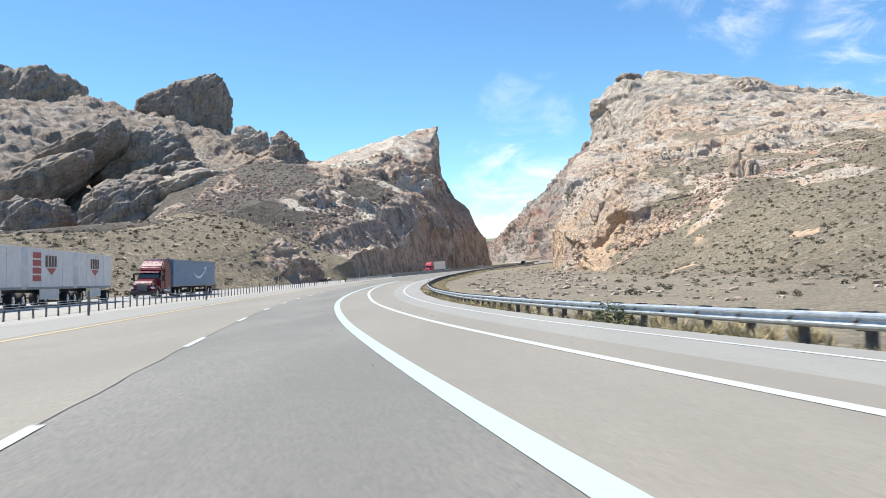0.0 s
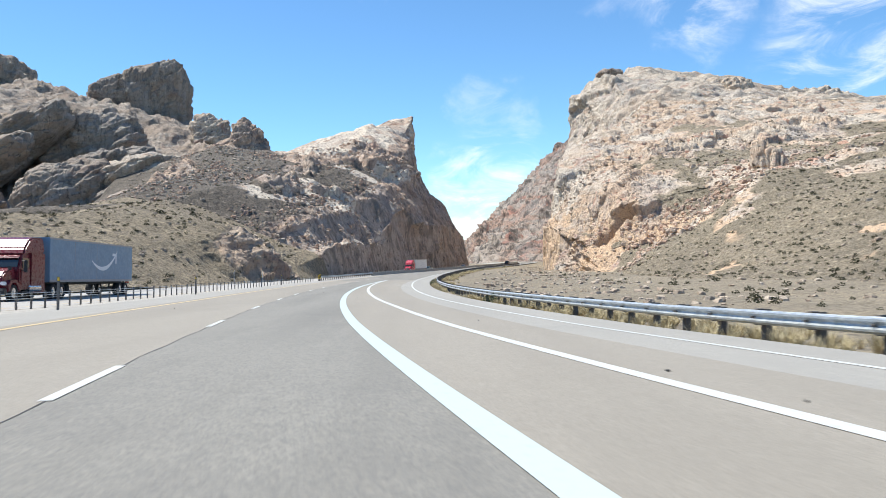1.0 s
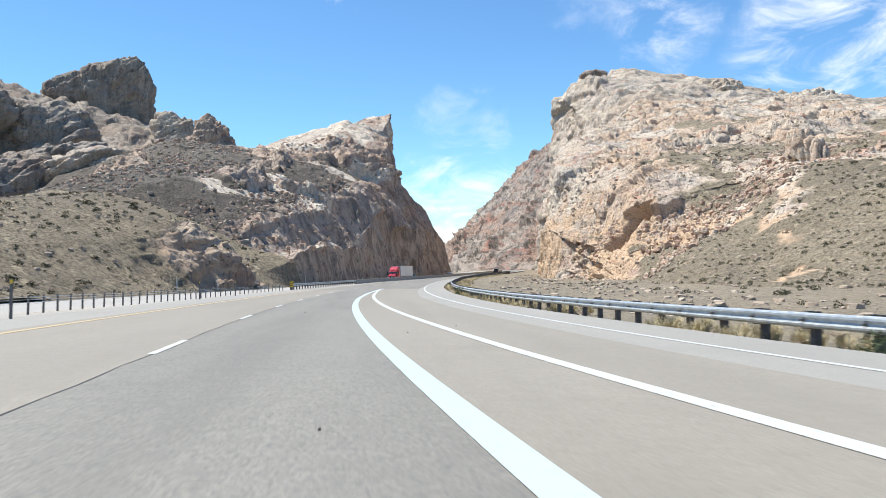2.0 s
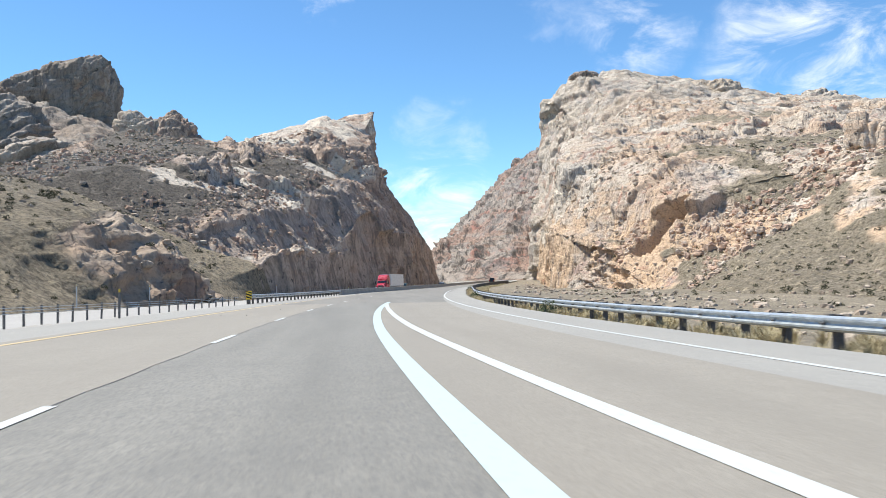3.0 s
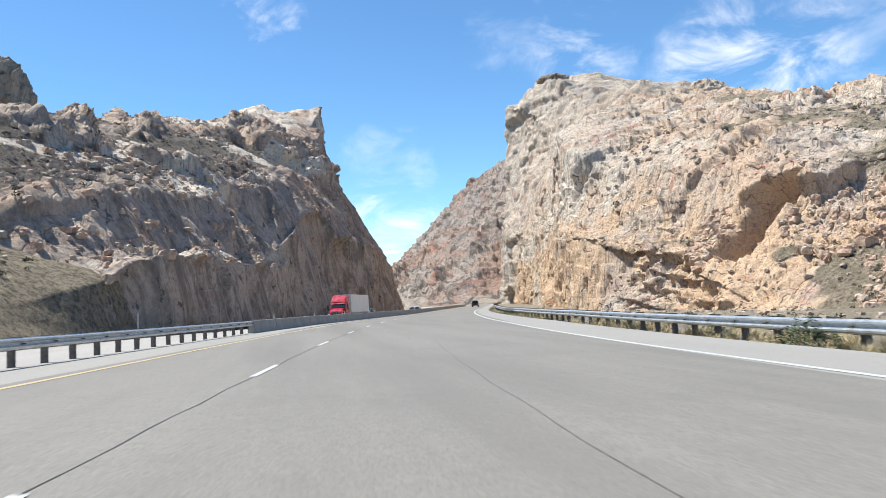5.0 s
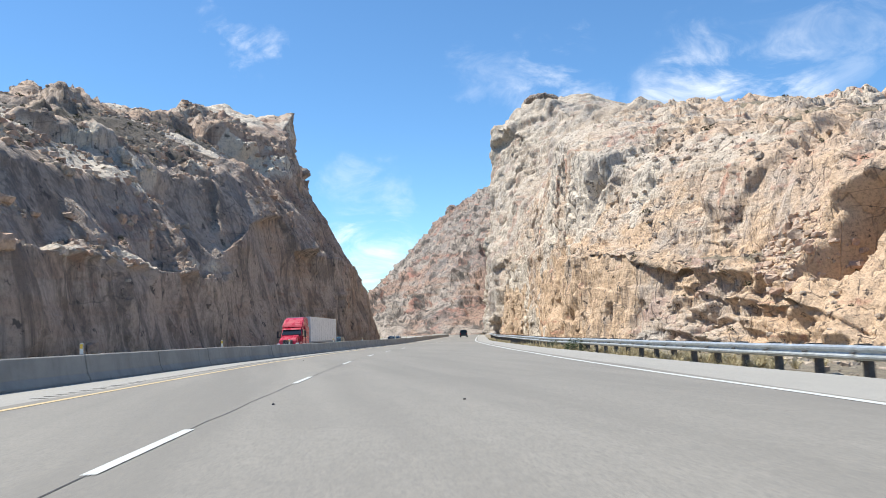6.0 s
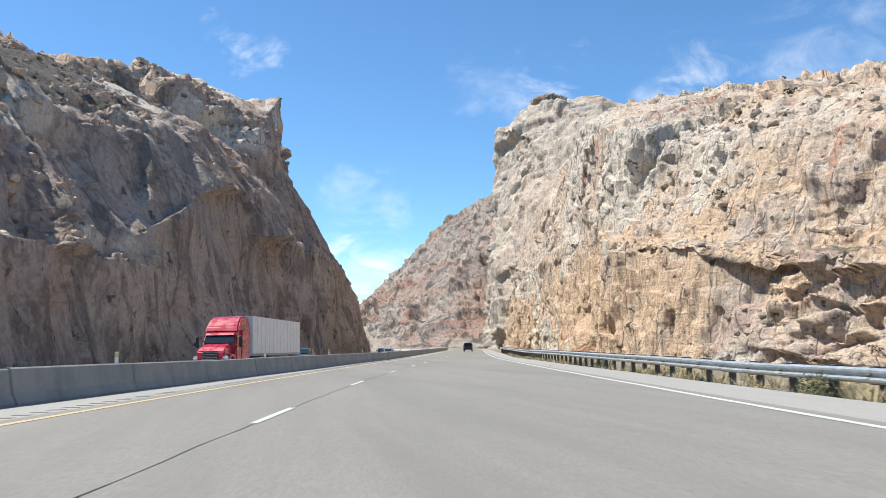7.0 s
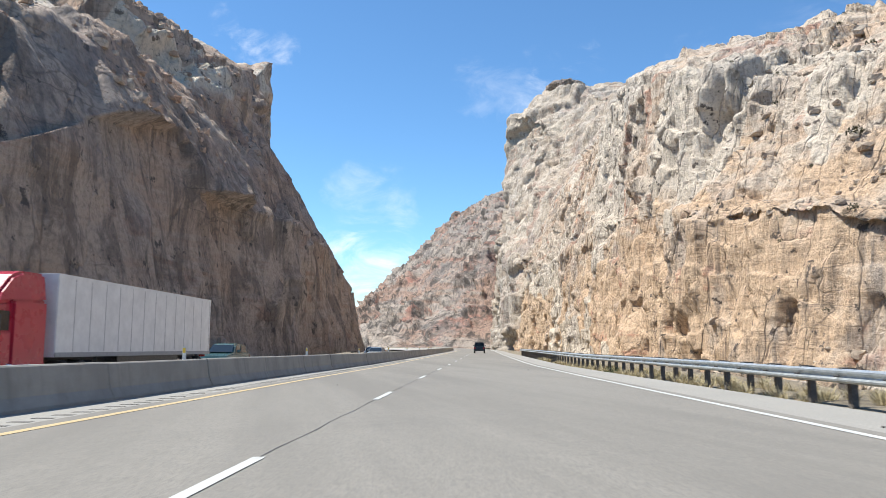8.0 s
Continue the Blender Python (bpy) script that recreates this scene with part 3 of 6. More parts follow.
def ribbon(name, y0, y1, left, right, up, material, parent=None, step=2.0, cols=2, wave=0.0):
    """A strip of pavement between two distances from the road's line, each a number or a function of y."""
    y = np.linspace(y0, y1, max(2, int((y1 - y0) / step) + 1))
    l = left(y) if callable(left) else np.full_like(y, left)
    r = right(y) if callable(right) else np.full_like(y, right)
    w = np.linspace(0, 1, cols)
    lat = l[:, None] + (r - l)[:, None] * w
    v = on_road(np.broadcast_to(y[:, None], lat.shape), lat, up(y)[:, None] if callable(up) else up)
    if wave:
        v[..., 2] += wave * fbm(v, (9, 9, 9), 3, 5)
    ob = sheet(name, v, material, flip=False, smooth=True)
    ob.parent = parent
    return ob


def edge_lat(y):
    return np.interp(y, [-100, 0, 40, 80, 120, 160, 200, 240, 280, 310, 360], [9.0, 7.85, 7.31, 6.87, 6.73, 6.45, 6.21, 5.52, 4.13, 3.3, 2.6])


def rail_lat(y):
    return np.interp(y, [-100, 200, 240, 275, 310, 380], [9.8, 9.8, 8.6, 7.4, 6.4, 5.6])


def pave_lat(y):
    return rail_lat(y) - 1.0


def yellow_lat(y):
    return np.interp(y, [0, 40, 80, 120, 160, 200, 240, 280], [-6.57, -6.67, -6.72, -6.66, -6.55, -6.44, -6.36, -6.24])


def barrier_lat(y):
    return np.interp(y, [150, 207, 240, 265, 320], [-9.6, -9.4, -8.9, -8.2, -8.0])


def seam_lat(y):
    return np.interp(y, [0, 40, 80, 120, 160, 200, 240, 280], [-1.98, -2.25, -2.42, -2.45, -2.27, -2.27, -2.45, -2.3])


def gore_wide(y):
    return np.interp(y, [-60, 5, 21, 37, 53, 100, 116, 133, 148, 155], [2.1, 1.46, 1.33, 1.26, 1.14, 1.04, 1.03, 1.16, 1.34, 1.46])


def gore_thin(y):
    return np.interp(y, [-60, 5, 20, 40, 55, 66, 100, 117, 135, 150], [6.4, 4.55, 4.2, 3.82, 3.55, 3.4, 2.46, 2.04, 1.75, 1.45])


def ramp_lat(y):
    return np.interp(y, [-60, 10, 50, 120, 170, 210, 240, 280, 310, 360], [6.4, 5.9, 5.75, 5.55, 6.2, 6.5, 5.9, 4.5, 3.7, 2.9])


def lane_right(y):
    return np.where(y < 155, gore_wide(np.minimum(y, 155)) + 0.15, 1.61)


ROAD_0, ROAD_1 = -110.0, 640.0
road = tagged(new("road"), "worn two-lane highway carriageway with a merging ramp", "road", kind="structure")
ribbon("passing_lane", ROAD_0, 152, lambda y: yellow_lat(y) - 0.5, lambda y: seam_lat(y), 0.0, tan_mat, road, cols=3)
ribbon("driving_lane", ROAD_0, 152, seam_lat, lane_right, 0.0, lane_mat, road, cols=3)
ribbon("gore_surface", ROAD_0, 152, lane_right, ramp_lat, 0.0, tan_mat, road, cols=3)
ribbon("passing_lane", 152, ROAD_1, lambda y: yellow_lat(y) - 0.5, lambda y: seam_lat(y), 0.0, mid_mat, road, cols=3)
ribbon("driving_lane", 152, ROAD_1, seam_lat, lambda y: np.maximum(ramp_lat(y), 1.65), 0.0, mid_mat, road, cols=5)
ribbon("ramp_shoulder", ROAD_0, ROAD_1, lambda y: np.maximum(ramp_lat(y), 1.65), pave_lat, 0.0, ramp_mat, road, cols=3)
ribbon("inner_shoulder", ROAD_0, ROAD_1, lambda y: np.minimum(barrier_lat(y) - 0.2, -8.2), lambda y: yellow_lat(y) - 0.5, 0.0, ramp_mat, road, cols=3)
ribbon("tar_seam", ROAD_0, ROAD_1, lambda y: seam_lat(y) - 0.009 + 0.02 * np.sin(y * 1.7), lambda y: seam_lat(y) + 0.009 + 0.02 * np.sin(y * 1.7) + 0.008 * np.sin(y * 2.3), 0.004, seam_mat, road, step=1.0)
ribbon("old_seam", 146, 182, lambda y: 1.60 + 0.02 * np.sin(y * 1.3), lambda y: 1.614 + 0.02 * np.sin(y * 1.3), 0.004, groove_mat, road, step=1.0)
ribbon("gore_line", -60, 155, gore_wide, lambda y: gore_wide(y) + 0.30, 0.008, gore_paint, road)
ribbon("ramp_line", -60, 150, gore_thin, lambda y: gore_thin(y) + 0.25, 0.006, white_paint, road)
ribbon("edge_line", ROAD_0, ROAD_1, lambda y: edge_lat(y) - 0.08, lambda y: edge_lat(y) + 0.08, 0.006, white_paint, road)
ribbon("yellow_line", ROAD_0, ROAD_1, lambda y: yellow_lat(y) - 0.09, lambda y: yellow_lat(y) + 0.09, 0.006, yellow_paint, road)
# lane dashes, 3 m long in steps of about 12 m
S0 = float(np.interp(8.1, ROAD_Y, ROAD_S)) - 2.08
for i in range(-6, 40):
    ya, yb = (float(np.interp(S0 + i * 12.07 + d, ROAD_S, ROAD_Y)) for d in (-3.05, 0.0))
    ribbon("lane_dash", ya, yb, lambda y: seam_lat(y) - 0.065, lambda y: seam_lat(y) + 0.065, 0.008, white_paint, road, step=1.0)
# grooves of the rumble strip, beside the yellow line
groove = bmesh.new()
box(groove, (-0.17, -0.07, -0.002), (0.17, 0.07, 0.003))
groove_me = bpy.data.meshes.new("rumble_groove")
groove.to_mesh(groove_me)
groove.free()
groove_me.materials.append(groove_mat)
for i in range(190):
    y = 205 + i * 0.6
    share_part("rumble_groove", groove_me, road, road_frame(y, float(yellow_lat(y)) - 0.75, 0.003))

# the other carriageway, beyond the median
def other_in(y):
    return np.interp(y, [0, 100, 200, 300], [-13.0, -12.6, -9.9, -9.2])


def other_out(y):
    return other_in(y) - np.interp(y, [100, 230], [12.5, 13.5])


def other_drop(y):
    return np.interp(y, [60, 120, 220, 320], [-0.15, -0.3, -0.3, -0.38])


other_road = tagged(new("other_road"), "sun-bleached carriageway for the opposite traffic", "road", kind="structure")
ribbon("lanes", ROAD_0, ROAD_1, other_out, other_in, other_drop, far_mat, other_road, cols=4)
ribbon("outer_line", ROAD_0, ROAD_1, lambda y: other_out(y) + 2.6, lambda y: other_out(y) + 2.76, lambda y: other_drop(y) + 0.006, white_paint, other_road)
ribbon("inner_line", ROAD_0, ROAD_1, lambda y: other_in(y) - 1.2, lambda y: other_in(y) - 1.05, lambda y: other_drop(y) + 0.006, yellow_paint, other_road)

my = np.arange(ROAD_0, ROAD_1, 2.0)
mw = np.linspace(0, 1, 8)
ml = other_in(my)[:, None] + (np.minimum(barrier_lat(my) - 0.2, -8.2) - other_in(my))[:, None] * mw
mv = on_road(np.broadcast_to(my[:, None], ml.shape), ml, other_drop(my)[:, None] * (1 - smoothstep(0, 0.8, mw)) - 0.012)
mv[..., 2] += 0.03 * fbm(mv, (3, 3, 3), 3, 5) * np.sin(mw * math.pi)
median = sheet("median_ground", mv, gravel_mat, smooth=True)
tagged(median, "pale gravel strip between the two carriageways", "median", kind="structure")

# ---- the ground: one sheet to the horizon ----
gy = np.concatenate([np.linspace(-2600, -130, 26), np.arange(-120, 660, 4.0), np.linspace(680, 4200, 50)])
glat = np.concatenate([-np.geomspace(2500, 60, 16), np.arange(-54, 60, 2.0), np.geomspace(64, 2500, 16)])
gv = np.zeros((len(gy), len(glat), 3))
yy = np.clip(gy, -120, 660)
s = np.interp(yy, ROAD_Y, SLOPE)
gv[..., 0] = road_x(yy)[:, None] + glat
gv[..., 1] = gy[:, None] - np.clip(glat, -60, 60) * s[:, None]
drop = np.interp(glat, [-2500, -60, -30, -8, 8.6, 9.8, 12.5, 16, 22, 60, 2500], [-2.5, -2.0, -1.5, -1.3, -0.10, -0.22, -0.45, -0.6, -1.6, -1.6, -1.5])
gv[..., 2] = (road_z(yy) + np.where(gy < -120, 0.03 * np.minimum(-120 - gy, 600), 0))[:, None] - bank(yy)[:, None] * np.clip(glat, -24, 16) + drop
rough = fbm(gv * (1, 1, 0), (7, 7, 7), 4, 3)
gv[..., 2] += np.interp(np.abs(glat - 0), [13, 17, 400], [0.0, 0.22, 1.0]) * rough
ground = sheet("ground", gv, soil_mat, smooth=True)
tagged(ground, "stony tan desert ground", "ground", kind="structure")


# ---- hillsides and cliffs ----
def pushed(v, d):
    """A sheet pushed out along its upward normals."""
    n = grid_normals(v)
    n = np.where(n[..., 2:] < -0.3, -n, n)
    return v + n * d[..., None]


def bent(v, size, amount, seed):
    return v + amount * size * np.stack([fbm(v, (size * 1.6,) * 3, 2, seed + k) for k in range(3)], -1)


def ledges(v, thick, seed, dip=(0.3, -0.15)):
    """Beds that stand out one over the other, with a sharp lower lip."""
    b = (v[..., 2] + dip[0] * v[..., 0] + dip[1] * v[..., 1]) / thick + 0.7 * fbm(v, (16, 16, 8), 3, seed)
    return (b - np.floor(b)) ** 2 * (0.6 + 0.4 * smooth_noise(np.stack([np.floor(b) * 3.7, v[..., 1] / 9, v[..., 0] / 9], -1), seed + 1))


def lumps(v, size, seed, octaves=3):
    """Rounded swells with sharp creases between them."""
    out, amp, q = 0, 1.0, v / np.asarray(size, float)
    for o in range(octaves):
        out = out + amp * np.abs(smooth_noise(q, seed + o * 13))
        q, amp = q * 2.1 + 5.3, amp * 0.5
    return out


def fissures(v, size, seed, width=0.09):
    """Thin cracks along the borders of large cells."""
    return -np.clip(1 - cells(bent(v, size[0], 0.3, seed), size, seed)[1] / width, 0, 1)


def lips(v, thick, seed, dip=(0.3, -0.15)):
    """Beds that overhang the bed below and lean back above."""
    b = (v[..., 2] + dip[0] * v[..., 0] + dip[1] * v[..., 1]) / thick + 0.8 * fbm(v, (14, 14, 8), 3, seed)
    k = np.floor(b)
    return (1 - (b - k)) ** 1.6 * (0.55 + 0.45 * smooth_noise(np.stack([k * 3.7, v[..., 1] / 8, v[..., 0] / 8], -1), seed + 1))


def cliff_relief(v, seed, broken, scale=1.0):
    """Spalled cliff: broad flat slabs and upright ribs where sound, overhanging beds and blocks where broken."""
    k = scale
    w = bent(v, 4 * k, 0.1, seed + 50)
    tilted = w + 0.0
    tilted[..., 2] += 0.35 * w[..., 1]
    sound = 1 - broken
    d = 1.0 * k * fbm(v, (30 * k, 30 * k, 24 * k), 2, seed)
    d = d + 1.6 * k * slabs(tilted, (11 * k, 11 * k, 17 * k), seed + 1, 0.06)
    d = d + (0.55 + 0.15 * broken) * k * slabs(w, (3.6 * k, 3.6 * k, 9 * k), seed + 2, 0.12)
    d = d + 0.32 * k * sound * slabs(v, (1.5 * k, 1.5 * k, 9 * k), seed + 4, 0.25)
    d = d + 2.1 * k * (0.06 + 0.94 * broken) * lips(v, 3.0 * k, seed + 5)
    d = d + broken * k * (0.85 * slabs(tilted, (3.4 * k, 3.4 * k, 1.9 * k), seed + 6, 0.12) + 0.35 * slabs(v, (1.5 * k, 1.5 * k, 1.0 * k), seed + 8, 0.25))
    return d + (0.05 + 0.06 * broken) * k * fbm(v, (1.3 * k, 1.3 * k, 2.6 * k), 2, seed + 9)


# right side: the scrub hill near the ramp, then the cut cliff, then the massif behind
HILL = {
    -110: ((35, 1), (50, 1.5), (80, 4), (115, 9), (160, 16), (240, 30), (330, 45), (440, 50)),
    60: ((16, -8.2), (32, -9.6), (60, -7), (100, 1.5), (150, 9), (230, 23), (330, 40), (440, 45)),
    154: ((18, -12), (36, -12.8), (60, -9), (95, 3), (140, 12), (210, 26), (300, 46), (420, 50)),
    209: ((26, -13.5), (44, -13.8), (56, -8), (84, 4.5), (125, 13.5), (190, 32), (290, 48), (410, 56)),
    241: ((36, -14), (48, -13), (62, -4), (86, 13), (118, 19), (180, 34), (290, 50), (405, 58)),
}
CUT = {
    262: ((44, -15), (49, -9), (55, -2.5), (63, 6), (92, 16), (140, 24), (200, 31), (330, 44)),
    272: ((45, -15), (50, -5), (55, -2), (61, 8), (82, 17), (135, 24), (190, 31), (330, 44)),
    286: ((44.5, -15), (49.5, -3), (54, -2), (59, 10), (75, 18.5), (128, 25), (185, 31), (330, 45)),
    301: ((42.5, -15), (46, -1), (50, 0), (58, 14), (73, 20.5), (120, 26), (178, 32), (330, 46)),
    318: ((43.5, -15.3), (46, 1), (49, 2), (57, 16), (72, 25), (118, 31), (180, 38), (330, 50)),
}
WALL = {
    318: ((43.5, -15.3), (46, 1), (49, 2), (57, 16), (72, 25), (118, 31), (180, 38), (330, 50)),
    335: ((47, -15.8), (49.5, 3), (50.5, 4), (54.5, 21), (70, 28), (118, 35), (185, 42), (330, 55)),
    391: ((61, -17), (64, 8), (65.5, 9), (70, 36), (80, 41), (118, 48), (200, 47), (330, 60)),
    430: ((71, -18), (74, 8), (76, 9), (82, 38), (95, 48), (130, 58), (215, 56), (340, 62)),
    481: ((84, -19), (87, 8), (89, 9), (96, 34), (108, 50), (140, 68), (235, 67), (350, 66)),
    520: ((88, -19.7), (91, 11), (93, 12), (102.5, 37), (116, 53), (147, 78), (238, 78), (347, 74)),
    548: ((98, -21), (101, 4), (105, 6), (116, 27), (133, 43), (163, 70), (247, 72), (350, 62)),
}
PEAK = {
    500: ((94, -20), (97, 0), (101, 2), (112, 22), (126, 40), (152, 62), (240, 62), (345, 62)),
    526: ((88.5, -19.8), (91.5, 11), (93.5, 12), (103.5, 38), (117, 53), (148, 80), (239, 80), (346, 76)),
    594: ((103, -21), (105, 22), (107, 24), (118, 46), (131, 60), (152, 100), (238, 101), (350, 80)),
    650: ((118, -22), (121, 30), (124, 44), (131, 72), (138, 103), (160, 121), (235, 116), (345, 100)),
    690: ((129, -22), (131, 36), (133, 57), (134, 85), (135, 111), (162, 129), (200, 135), (340, 110)),
    712: ((140, -22), (142, 25), (145, 55), (147, 80), (150, 108), (172, 131), (205, 136), (340, 110)),
    780: ((200, -22), (205, 0), (210, 20), (220, 45), (235, 60), (255, 75), (280, 80), (340, 80)),
}
# the feet of the cliffs stand well below the ground
CUT, WALL, PEAK = ({y: ((r[0][0] - 0.6, r[0][1] - 6),) + r[1:] for y, r in part_of.items()} for part_of in (CUT, WALL, PEAK))
SPLIT = 244
v, u = loft({**HILL, **CUT, **WALL}, ((-110, 1.4), (130, 0.7), (232, 0.36)), (0.36, 0.4, 0.36, 0.42, 0.6, 1.3, 3.5))
X, Y, Z = v[..., 0], v[..., 1], v[..., 2]
level = np.ones(v.shape[:2])
cliff = smoothstep(-9, 9, Y - 238 - 2.2 * np.maximum(Z - 1, 0) + 9 * fbm(v, (12, 12, 9), 3, 75))
broken = smoothstep(-0.05, 0.4, fbm(v, (20, 20, 13), 3, 23) + 0.5 * smoothstep(318, 285, Y) * smoothstep(3.2, 1.0, u)[None, :] - 0.9 * smoothstep(283, 312, Y) * (1 - smoothstep(3.2, 3.8, u))[None, :] + 0.5 * smoothstep(3.0, 3.6, u)[None, :] * smoothstep(430, 330, Y))
ledge = np.exp(-(((u - 1.55) / 0.4) ** 2))[None, :] * smoothstep(330, 310, Y)
high = smoothstep(3.5, 4.3, u)[None, :] * level
soil = 0.85 * ledge * smoothstep(-0.2, 0.5, fbm(v, (9, 9, 9), 3, 71)) + high * smoothstep(0.1, 0.7, fbm(v, (40, 40, 20), 3, 72)) * 0.7
soil = np.maximum(soil, high * smoothstep(312, 296, Y + 6 * fbm(v, (9, 9, 9), 3, 76)) * 0.95)
outcrop = smoothstep(0.35, 0.6, fbm(v, (18, 18, 9), 3, 8) + 0.35 * smoothstep(190, 250, Y) - 0.2) * smoothstep(110, 170, Y)
soil = np.clip(np.maximum(soil, 1 - cliff) - 0.8 * outcrop * (1 - 0.6 * cliff), 0, 0.95)
drilled = cliff * (1 - smoothstep(3.4, 3.9, u))[None, :] * smoothstep(-0.1, 0.35, fbm(v, (22, 22, 9), 3, 73)) * (1 - 0.7 * broken)
gully = np.exp(-(((X - 0.32 * (Y - 205) - 62 + 5 * fbm(v, (20, 20, 20), 2, 3)) / 6) ** 2)) * smoothstep(150, 200, Y) * smoothstep(262, 240, Y)
planed = smoothstep(290, 318, Y) * smoothstep(600, 560, Y) * (1 - smoothstep(3.0, 3.7, u))[None, :]
d = cliff_relief(v, 21, np.maximum(broken, 1 - cliff)) * (1 - 0.85 * soil) * (0.45 + 0.55 * cliff) * (1 - 0.5 * planed)
d = d + planed * (0.22 * slabs(bent(v, 3, 0.15, 31), (1.1, 1.1, 4.5), 32, 0.15) + 0.5 * slabs(v, (5, 5, 3.2), 33, 0.05))
d = d + (1 - cliff) * (0.9 * fbm(v, (24, 24, 18), 3, 11) + 0.25 * soil * cells(v, (1.9, 1.9, 1.5), 12)[0] * smoothstep(120, 200, Y)) - 1.5 * gully
d = d + drilled * 0.34 * np.abs(np.sin((Y * 1.05 + 0.5 * fbm(v, (6, 6, 30), 2, 74)) * math.pi / 1.3))
cave = smoothstep(4.6, 3.6, Z + 0.35 * (Y - 264)) * smoothstep(-7.5, -3.5, Z) * smoothstep(260.5, 261.5, Y) * smoothstep(267.5, 265.5, Y + 0.3 * Z)
slots = smoothstep(0.62, 0.7, smooth_noise(np.stack([Y / 4.2, Z / 11, X / 14], -1), 29)) * smoothstep(290, 320, Y) * smoothstep(3.6, 3.2, u)[None, :]
d = d - 9.0 * cave - 1.6 * slots - 3.0 * np.exp(-(((Y - 332) / 1.1) ** 2) - (((Z - 17) / 3.5) ** 2))
soil = soil * (1 - np.clip(3 * cave, 0, 1))
bleach = smoothstep(0.15, 0.4, fbm(bent(v, 9, 0.2, 27), (24, 24, 20), 3, 28) + 0.2 * smoothstep(300, 350, Y) - 0.2) * (1 - broken * 0.7)
pale_earth = np.exp(-(((X - 92 + 0.59 * (246 - Y) + 3.5 * fbm(v, (12, 12, 8), 3, 77)) / 5) ** 2)) * smoothstep(188, 215, Y) * smoothstep(256, 248, Y) * smoothstep(-0.6, 0.2, fbm(v, (7, 7, 7), 3, 78))
soil = soil * (1 - 0.9 * pale_earth)
bleach = np.maximum(bleach, 0.5 * pale_earth)
d = d * (1 - 0.7 * np.exp(-(((Y - 350) / 9) ** 2)) * smoothstep(3.3, 3.7, u)[None, :])
p = pushed(v, d)
k = int(np.searchsorted(Y[:, 0], SPLIT))
tagged(sheet("scrub_hill", p[: k + 1], cliff_rock, soil[: k + 1], flip=True, bleach=bleach[: k + 1]), "brown scrub-dotted talus hillside with stony outcrops", "hill")
tagged(sheet("cut_cliff", p[k:], cliff_rock, soil[k:], flip=True, bleach=bleach[k:]), "sunlit buff and orange sandstone cliff with drill grooves", "cliff")

v, u = loft(PEAK, 1.0, (1.0, 1.0, 1.0, 1.0, 1.0, 1.6, 4.0))
top = smoothstep(3.8, 5.0, u)[None, :] * np.ones(v.shape[:2])
broken = smoothstep(-0.1, 0.4, fbm(v, (40, 40, 24), 3, 43)) * (1 - 0.6 * top)
tip = v + 0.0
tip[..., 0] += 0.5 * v[..., 2]
d = (0.55 - 0.4 * top) * cliff_relief(v, 41, broken, 2.0) + (1 - top) * (0.9 * slabs(bent(v, 6, 0.15, 36), (3.2, 3.2, 12), 37, 0.12) + 1.2 * slabs(v, (14, 14, 7), 38, 0.05)) + top * (8.0 * lumps(tip, (26, 14, 26), 44) - 4.5 + 0.5 * fbm(v, (4, 4, 4), 3, 47) + 1.2 * fissures(tip, (20, 11, 20), 49, 0.035))
d = d - 5.0 * smoothstep(113, 109, v[..., 2] + 0.25 * (v[..., 1] - 650) + 5 * fbm(v, (9, 9, 9), 2, 46)) * smoothstep(66, 88, v[..., 2]) * smoothstep(618, 628, v[..., 1]) * smoothstep(694, 684, v[..., 1])
tagged(sheet("high_massif", pushed(v, d), dome_rock, np.zeros(v.shape[:2]), flip=True), "pale domed sandstone massif over the canyon", "cliff")

# left side: the low scrub hill, the dark canyon wall, the slickrock behind
KNOLL = {
    -110: ((-8, 3), (-18, 4), (-34, 6), (-60, 9), (-100, 14), (-150, 20), (-240, 40), (-330, 60)),
    60: ((-38, -4), (-46, -3.5), (-62, -2), (-90, 2), (-130, 5), (-190, 10), (-260, 22), (-340, 40)),
    130: ((-40, -7.4), (-46, -6), (-58, -2), (-85, 3), (-120, 6), (-170, 10), (-240, 20), (-340, 40)),
    172: ((-36, -9), (-41, -5.5), (-46, -2), (-64, 5), (-95, 4), (-150, 2), (-230, 10), (-340, 32)),
    193: ((-32, -10.2), (-35.5, -5), (-39.5, 1), (-60, 6.5), (-92, 4), (-150, 0), (-230, 5), (-340, 28)),
    214: ((-30, -11), (-34, -8), (-40, -4), (-62, 8), (-90, 6), (-150, -2), (-230, 2), (-340, 24)),
    236: ((-27.4, -12.3), (-29.4, -6.2), (-33.5, -4.6), (-60, 8.0), (-78, 11), (-120, -1), (-230, 0), (-340, 20)),
    266: ((-32, -18), (-33, -10), (-37, -8), (-58, 4), (-84, 4), (-150, -6), (-230, -2), (-340, 20)),
}
v, u = loft(KNOLL, 0.8, (0.6, 0.6, 0.8, 1.0, 1.4, 2.4, 4.0))
cut_face = np.clip(1.7 * np.exp(-(((v[..., 1] - 193) / 15) ** 2)) * (1 - smoothstep(1.7, 2.3, u))[None, :], 0, 1)
d = 0.8 * fbm(v, (24, 24, 18), 4, 51) + cut_face * cliff_relief(v, 52, 0.6 * np.ones(cut_face.shape), 0.8) + 0.12 * fbm(v, (2.4, 2.4, 2.4), 3, 6)
d = d * smoothstep(264, 240, v[..., 1])
tagged(sheet("scrub_knoll", pushed(v, d), knoll_rock, 1 - 0.9 * cut_face), "low scrub-dotted hill above the far carriageway", "hill")

